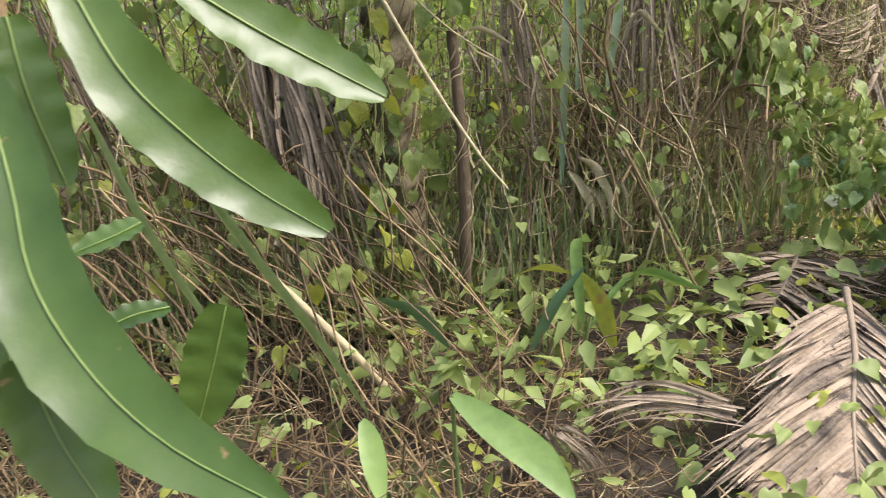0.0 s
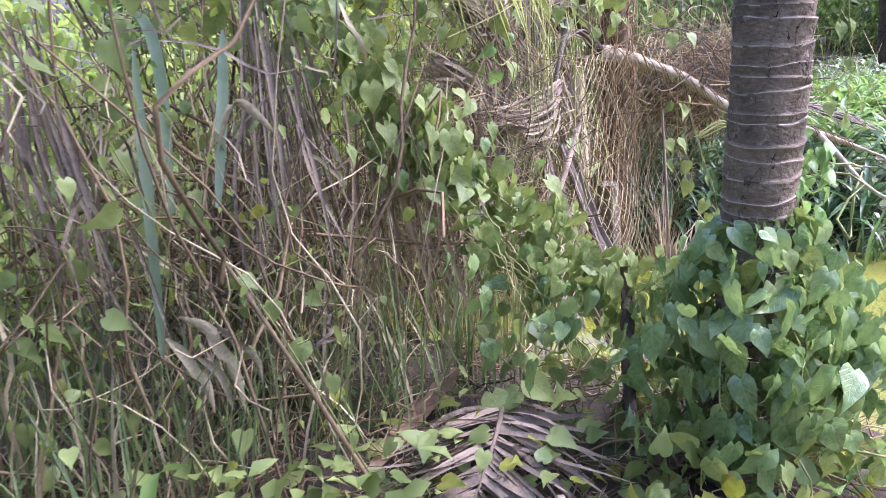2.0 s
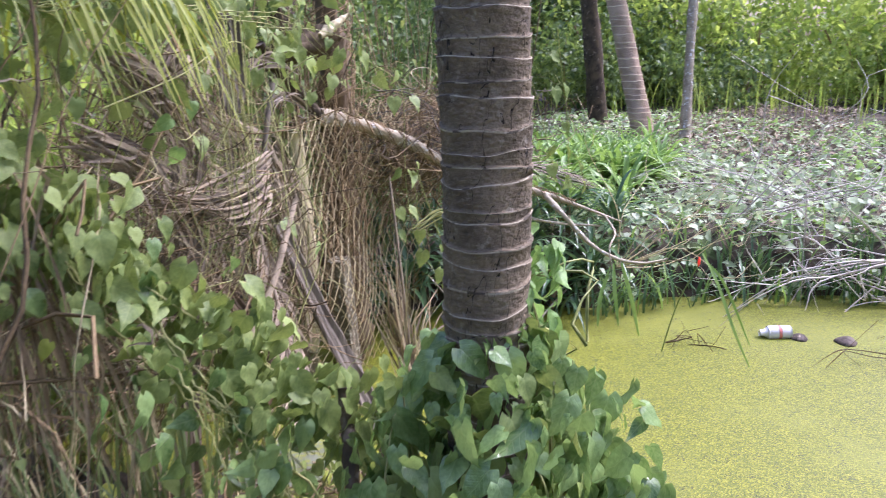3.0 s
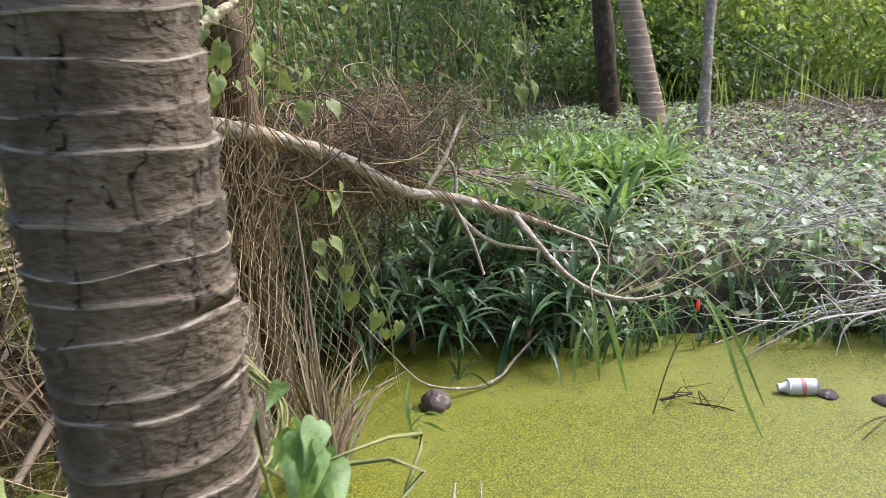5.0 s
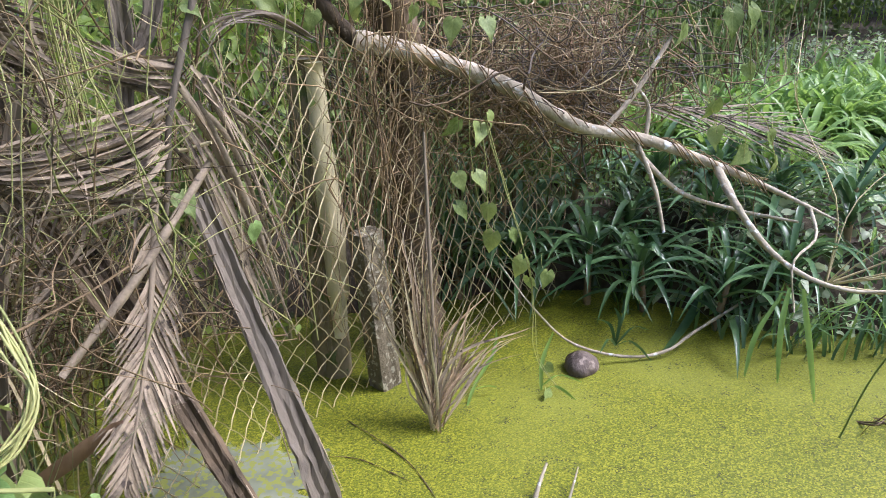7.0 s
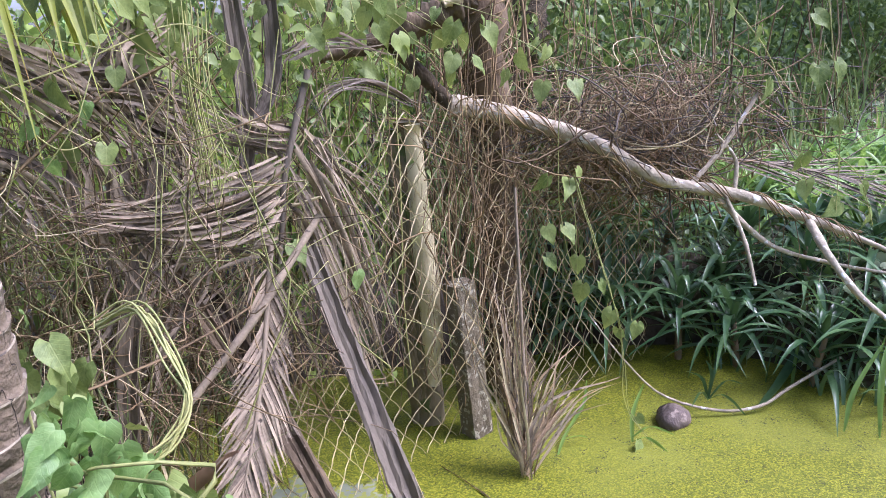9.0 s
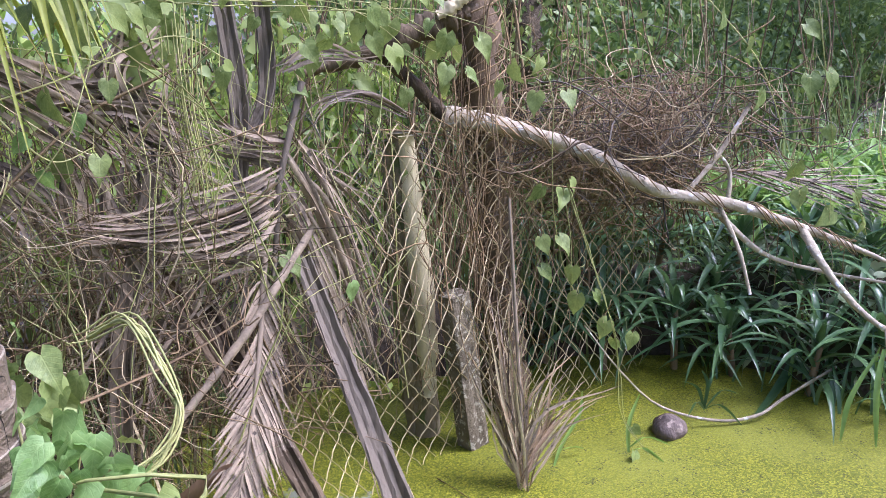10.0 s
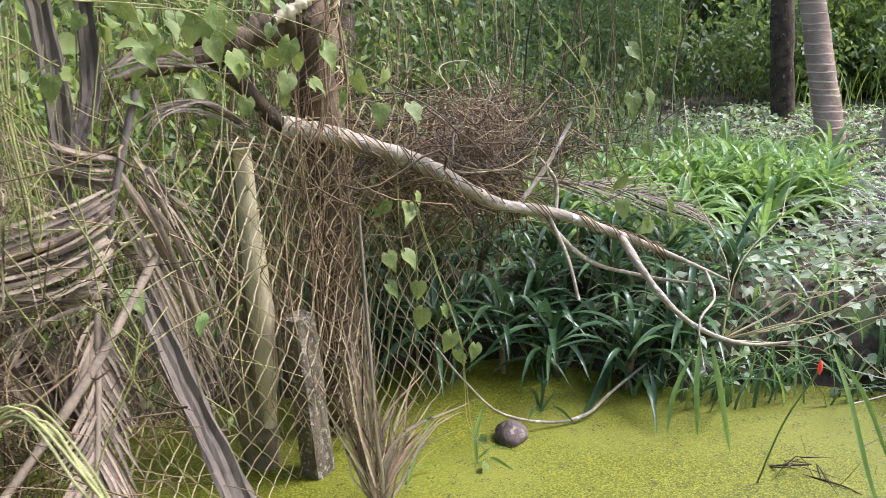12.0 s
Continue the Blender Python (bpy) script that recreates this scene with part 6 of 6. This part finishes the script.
for q, w in (([(1.29, 4.65, 0.98), (1.33, 4.62, 0.94), (1.37, 4.6, 0.84), (1.385, 4.6, 0.74)], 0.018), ([(1.33, 4.64, 1.04), (1.4, 4.62, 0.99), (1.45, 4.6, 0.88), (1.47, 4.6, 0.72)], 0.02), ([(1.42, 4.64, 1.0), (1.47, 4.62, 0.95), (1.52, 4.6, 0.88), (1.53, 4.6, 0.8)], 0.012), ([(1.36, 4.63, 0.92), (1.42, 4.6, 0.86), (1.44, 4.59, 0.74)], 0.014), ([(1.5, 4.6, 1.5), (1.56, 4.58, 1.62), (1.66, 4.56, 1.52)], 0.014), ([(0.8, 4.4, 1.5), (0.9, 4.38, 1.62), (1.05, 4.38, 1.55)], 0.014)):
    link_mesh("blade", *blades(curve(q, 12), unit(np.array([0.75, -0.3, 0.5])), w * np.array([0.2, 0.5, 0.8, 0.95, 1, 1, 1, 0.95, 0.85, 0.65, 0.4, 0.05]), 0.6), STRAW, curled)
broad = thing("broad_leaved_seedling", "seedling with broad yellow and green blades in the litter", "plant")
for q, w, m in (([(1.3, 3.85, 0.55), (1.27, 3.88, 0.68), (1.2, 3.9, 0.82)], 0.035, LEAF_YELLOW), ([(0.95, 3.9, 0.82), (1.05, 3.88, 0.86), (1.15, 3.86, 0.84)], 0.022, LEAF_YELLOW), ([(1.2, 3.86, 0.86), (1.1, 3.84, 0.74), (1.0, 3.82, 0.56)], 0.042, PANDAN), ([(0.5, 3.75, 0.85), (0.64, 3.7, 0.8), (0.72, 3.66, 0.7)], 0.028, PANDAN), ([(1.22, 3.9, 0.6), (1.4, 3.95, 0.78), (1.62, 3.9, 0.72)], 0.03, PANDAN_LIGHT), ([(1.2, 3.9, 0.6), (1.22, 4.1, 0.85), (1.3, 4.25, 0.8)], 0.028, PANDAN_LIGHT)):
    link_mesh("leaf", *blades(curve(q, 10), unit(np.array([0.7, -0.3, 0.5])), w * np.sin(np.linspace(0.25, 3.05, 10)) ** 0.8, 0.3), m, broad)
link_mesh("stem", *tubes(curve([(1.2, 3.9, 0.3), (1.2, 3.9, 0.5), (1.22, 3.88, 0.66)], 6), 0.008, 6), GRASS, broad)


# ---- long-leaved shrub close to the path ----
shrub = thing("long_leaved_shrub", "shrub with long glossy wavy-edged green leaves", "shrub")


def long_leaf(line, width, side, seed, mat=LEAF_SHRUB):
    r = np.random.default_rng(seed)
    k = 22
    C = curve(line, k)
    u = np.linspace(0, 1, k)
    W = width * np.clip(np.sin(np.pi * (0.06 + 0.93 * u)) ** 0.45, 0.02, 1)
    T = np.gradient(C, axis=0)
    S = unit(np.cross(unit(C[-1] - C[0]), np.asarray(side, float)))
    U = unit(np.cross(S, T))
    U *= np.where(U[:, 2:] < 0, -1, 1)
    cols = []
    for c, cc in zip((-1, -0.55, 0, 0.55, 1), (0.2, 0.03, 0, 0.03, 0.2)):
        wave = 0.10 * abs(c) ** 2 * np.sin(u * 30 + c * 2 + seed)
        cols.append(C + S * (W * c * (1 + 0.04 * np.sin(u * 45 + seed)))[:, None] + U * (W * (cc + wave))[:, None])
    V = np.stack(cols, 1).reshape(-1, 3)
    Fq = [(5 * r + c, 5 * r + c + 1, 5 * r + c + 6, 5 * r + c + 5) for r in range(k - 1) for c in range(4)]
    ob = link_mesh("leaf", V, Fq, mat, shrub)
    link_mesh("midrib", *tubes(C + U * 0.0012, np.linspace(0.0015, 0.0006, k), 5), RIB, ob)


long_leaf([(0.366, 2.093, 1.803), (0.393, 2.044, 1.729), (0.415, 1.998, 1.665), (0.462, 1.955, 1.607), (0.523, 1.918, 1.564), (0.604, 1.884, 1.531)], 0.036, (0.3, -0.8, 0.5), 1)
long_leaf([(0.438, 2.108, 1.9), (0.484, 2.074, 1.809), (0.526, 2.074, 1.752), (0.573, 2.077, 1.703), (0.629, 2.081, 1.658)], 0.034, (0.15, -0.8, 0.55), 2)
long_leaf([(0.509, 2.162, 1.873), (0.574, 2.166, 1.825), (0.624, 2.174, 1.791), (0.683, 2.181, 1.753)], 0.029, (0.0, -0.75, 0.6), 3)
long_leaf([(0.372, 2.143, 1.852), (0.38, 2.13, 1.786), (0.398, 2.121, 1.707)], 0.027, (0.5, -0.7, 0.45), 4)
long_leaf([(0.391, 1.997, 1.605), (0.413, 1.975, 1.545), (0.448, 1.952, 1.484)], 0.03, (0.4, -0.7, 0.5), 5)
long_leaf([(0.308, 2.104, 1.606), (0.325, 2.086, 1.557), (0.33, 2.064, 1.498)], 0.035, (0.3, -0.8, 0.5), 6)
long_leaf([(0.409, 2.466, 1.43), (0.38, 2.455, 1.347), (0.341, 2.439, 1.245)], 0.045, (0.2, -0.8, 0.4), 7)
long_leaf([(0.4, 2.283, 1.512), (0.365, 2.262, 1.514), (0.331, 2.238, 1.507)], 0.02, (0, -0.4, 0.9), 8)
long_leaf([(0.375, 2.319, 1.607), (0.349, 2.295, 1.6), (0.312, 2.27, 1.592)], 0.022, (0, -0.4, 0.9), 9)
link_mesh("stem", *tubes(curve([(0.2, 2.2, 0.3), (0.27, 2.18, 1.0), (0.32, 2.16, 1.6), (0.38, 2.15, 1.95)], 16), np.linspace(0.014, 0.006, 16), 8), DRY, shrub)
sapling = thing("seedling", "young plant with long green blades in the litter", "plant")
for i, (line, w) in enumerate((([(0.719, 3.063, 0.887), (0.819, 2.988, 0.832), (0.913, 2.916, 0.781), (0.97, 2.844, 0.731)], 0.045), ([(0.509, 2.961, 0.901), (0.532, 2.906, 0.839), (0.551, 2.853, 0.756)], 0.035))):
    C = curve(line, 12)
    link_mesh("leaf", *blades(C, unit(np.array([0.6, 0.5, 0.4])), w * np.sin(np.linspace(0.15, 3.05, 12)) ** 0.7, 0.25), PANDAN_LIGHT, sapling)
link_mesh("stem", *tubes(curve([(0.75, 3.0, 0.3), (0.72, 3.05, 0.6), (0.719, 3.063, 0.887)], 8), 0.006, 6), GRASS, sapling)


# ---- saplings behind ----
def stand(name, n, xr, yr, h, r, mat, label, keep):
    p = np.stack([rng.uniform(*xr, n), rng.uniform(*yr, n)], 1)
    p = p[keep(p[:, 0], p[:, 1])]
    n = len(p)
    s = np.column_stack([p, ground_z(p[:, 0], p[:, 1]) - 0.05])
    e = s + np.column_stack([rng.normal(size=n) * 0.25, rng.normal(size=n) * 0.25, h * rng.uniform(0.5, 1.1, n)])
    v, f = tubes(wander(n, 9, s, e, 0.08), rng.uniform(0.4, 1.3, (n, 1)) * r * np.linspace(1, 0.5, 9)[None], 4)
    stuff(name, v, f, mat, label, "saplings")


stand("sapling_stems", 170, (2, 9), (6.8, 10.5), 2.6, 0.011, DRY, "thin brown sapling stems behind the fence", behind(0.4, 4.0))
stand("sapling_stems", 80, (2, 9), (6.8, 10.5), 2.4, 0.006, STRAW, "thin pale stems and hanging vines behind the fence", behind(0.4, 4.0))
stand("sapling_stems", 140, (-3, 3), (5.2, 7.5), 2.2, 0.008, DRY, "thin sapling stems behind the overgrown fence", behind(0.4, 3.0))
grass("tall_grass", 600, (4, 9), (7.2, 10.5), 1.2, 0.009, GRASS, "tall rank grass under the saplings", behind(0.3, 4.0), splay=0.35)


grass("grass_clump", 1500, (7.0, 9.2), (7.4, 9.6), 0.6, 0.022, PANDAN_LIGHT, "bright green strap-leaved clump on the far bank", lambda x, y: np.hypot(x - 8.1, y - 8.3) < 0.85, splay=0.8)


# ---- shrubs and trees behind ----
def crown(name, centre, radii, n, size, mat, parent, template=SMALL, clumps=14, seed=0):
    r = np.random.default_rng(seed)
    c, R = np.array(centre, float), np.array(radii, float)
    k = unit(r.normal(size=(clumps, 3))) * r.uniform(0.35, 0.95, (clumps, 1)) * R + c
    i = r.integers(0, clumps, n)
    pos = k[i] + r.normal(size=(n, 3)) * R * 0.2
    X, Y, Z = leaf_axes(n, 0.5, (0, 0, 1), 0.7)
    v, f = spread(template, pos, X, Y, Z, size * r.uniform(0.6, 1.3, n))
    return link_mesh(name, v, f, mat, parent)


def tree(name, label, base, top, r, crown_r, n, size, mat, seed, bark=BARK, category="tree"):
    rr = np.random.default_rng(seed)
    th = thing(name, label, category)
    base, top = np.array(base, float), np.array(top, float)
    mid = (base + top) / 2 + rr.normal(size=3) * (0.15, 0.15, 0)
    log("trunk", "", "", [base - (0, 0, 0.2), mid, top], [r, r * 0.8, r * 0.45], bark, 24, 12, 0.1, seed, th)
    for i in range(5):
        p = base + (top - base) * rr.uniform(0.55, 1)
        q = p + rr.normal(size=3) * np.array(crown_r) * 0.5 + (0, 0, 0.3)
        log("limb", "", "", [p, (p + q) / 2 + rr.normal(size=3) * 0.1, q], [r * 0.35, r * 0.25, r * 0.1], bark, 10, 6, 0.1, seed + i, th)
    crown("crown", top, crown_r, n, size, mat, th, seed=seed)
    return th


def bush(label, at, radii, n, size, mat, seed):
    th = thing("bush", label, "bush", "bushes behind the fence")
    rr = np.random.default_rng(seed)
    c = np.array(at, float) + (0, 0, radii[2] * 0.8)
    k = 14
    a = np.repeat(np.array(at, float)[None], k, 0) + rr.normal(size=(k, 3)) * (0.1, 0.1, 0)
    b = c + unit(rr.normal(size=(k, 3))) * np.array(radii) * 0.8
    b[:, 2] = np.maximum(b[:, 2], at[2] + 0.3)
    link_mesh("branchwork", *tubes(wander(k, 8, a, b, 0.1), np.linspace(0.012, 0.004, 8)[None], 5), DRY, th)
    crown("foliage", c, radii, n, size, mat, th, clumps=18, seed=seed)


rr = np.random.default_rng(9)
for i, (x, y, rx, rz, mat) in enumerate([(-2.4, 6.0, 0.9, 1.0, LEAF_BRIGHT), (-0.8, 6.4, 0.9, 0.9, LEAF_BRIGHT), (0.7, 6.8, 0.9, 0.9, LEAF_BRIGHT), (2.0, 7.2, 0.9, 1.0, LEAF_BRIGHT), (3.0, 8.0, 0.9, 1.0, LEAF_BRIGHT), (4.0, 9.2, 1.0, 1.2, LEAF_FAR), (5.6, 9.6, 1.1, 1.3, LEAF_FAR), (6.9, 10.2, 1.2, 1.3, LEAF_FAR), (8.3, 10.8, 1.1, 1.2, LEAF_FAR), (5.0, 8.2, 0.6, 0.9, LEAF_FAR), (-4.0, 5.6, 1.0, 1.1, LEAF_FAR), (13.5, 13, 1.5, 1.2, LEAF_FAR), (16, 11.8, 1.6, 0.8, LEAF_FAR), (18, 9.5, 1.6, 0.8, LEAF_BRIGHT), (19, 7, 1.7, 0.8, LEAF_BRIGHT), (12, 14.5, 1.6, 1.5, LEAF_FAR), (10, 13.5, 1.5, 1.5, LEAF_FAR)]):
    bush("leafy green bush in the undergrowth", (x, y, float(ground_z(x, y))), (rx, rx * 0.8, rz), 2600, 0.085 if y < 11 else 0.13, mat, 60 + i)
lean = thing("leaning_palm", "leaning palm trunk with pale rings on the far bank", "palm tree")
palm_trunk("trunk", (10.75, 9.45, 0.3), (10.2, 10.7, 6.0), 0.16, 0.11, 60, lean, 0.012, (TAN, PALE))
for i in range(9):
    d, o = np.array([math.cos(i * 2.4), math.sin(i * 2.4), 0]), np.array([10.2, 10.7, 5.95])
    frond(lean, [o, o + d * 0.8 + (0, 0, 0.7), o + d * 1.8 + (0, 0, 0.5), o + d * 2.8 + (0, 0, -0.4)], 0.7, 0.022, PANDAN_LIGHT, RIB, 36, 0.6, radius=0.03, each=False, seed=200 + i)
tree("slim_tree", "slim grey-barked tree at the clearing's edge", (11.1, 9.1, 0.6), (11.6, 9.4, 5.2), 0.075, (1.3, 1.3, 1.0), 1500, 0.2, LEAF_FAR, 82)
tree("dark_tree", "dark-barked tree among the undergrowth", (12.3, 11.6, 0.5), (12.2, 12.0, 6), 0.17, (1.8, 1.8, 1.2), 1800, 0.22, LEAF_FAR, 83, DARKWOOD)
under = [thing("undergrowth_bush", "tall leafy bush at the woodland's edge", "bush", "woodland bushes") for _ in range(3)]
for i, th in enumerate(under):
    crown("foliage", (0, 0, 1.3), (1.5, 1.5, 1.5), 3200, 0.17, (LEAF_FAR, LEAF_PALE, LEAF_FAR)[i], th, clumps=18, seed=90 + i)
    link_mesh("branchwork", *tubes(wander(8, 6, rng.normal(size=(8, 3)) * (0.2, 0.2, 0), rng.normal(size=(8, 3)) * (0.7, 0.7, 0.3) + (0, 0, 1.6), 0.1), 0.02, 5), DRY, th)
    under[i].location = (5 + 15 * math.cos(4 + i), 5 + 15 * math.sin(4 + i), 0.2)
for i in range(44):
    a, d = i * 2 * math.pi / 44 + 0.05, 13 + 4 * (i % 2) + rr.uniform(-1, 1)
    x, y = 4 + d * math.cos(a), 3 + d * math.sin(a)
    if x > 9 and 4 < y < 13:
        continue
    copy_thing(under[i % 3], pose(x, y, 0.25, 0, 0, rr.uniform(0, 360)))
# The sunlit look of these bushes is put into their brighter leaf colour.
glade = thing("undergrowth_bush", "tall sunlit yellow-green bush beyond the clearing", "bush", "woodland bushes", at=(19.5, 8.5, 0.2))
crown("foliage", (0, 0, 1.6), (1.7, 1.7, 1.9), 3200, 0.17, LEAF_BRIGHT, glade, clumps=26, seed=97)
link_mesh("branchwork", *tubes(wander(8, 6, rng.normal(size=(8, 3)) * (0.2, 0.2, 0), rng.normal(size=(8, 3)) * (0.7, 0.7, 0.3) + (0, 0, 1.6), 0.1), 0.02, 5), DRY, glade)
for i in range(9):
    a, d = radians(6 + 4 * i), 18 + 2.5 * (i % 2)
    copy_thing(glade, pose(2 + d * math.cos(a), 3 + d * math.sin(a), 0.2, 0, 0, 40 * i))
for i in range(12):
    a, d = radians(39 + 4 * i), 14.5 + 1.6 * (i % 3) + (3 if i < 4 else 0)
    copy_thing(under[2 * (i % 2)], pose(2 + d * math.cos(a), 3 + d * math.sin(a), 0.2 + 0.5 * (i % 3), 0, 0, 50 * i))
    copy_thing(under[2 * (i % 2)], pose(2 + (d + 2) * math.cos(a), 3 + (d + 2) * math.sin(a), 2.0, 0, 0, 70 * i))
for i in range(34):
    a = i * 2 * math.pi / 34
    d = rr.uniform(17, 26)
    x, y = 5 + d * math.cos(a), 5 + d * math.sin(a)
    h = rr.uniform(5, 9)
    tree("tree", "leafy green tree in the surrounding woodland", (x, y, 0.3), (x + rr.normal() * 0.4, y + rr.normal() * 0.4, h), 0.18, (2.6, 2.6, h * 0.42), 2200, 0.4, LEAF_FAR if i % 3 else LEAF_BRIGHT, 100 + i, BARK)
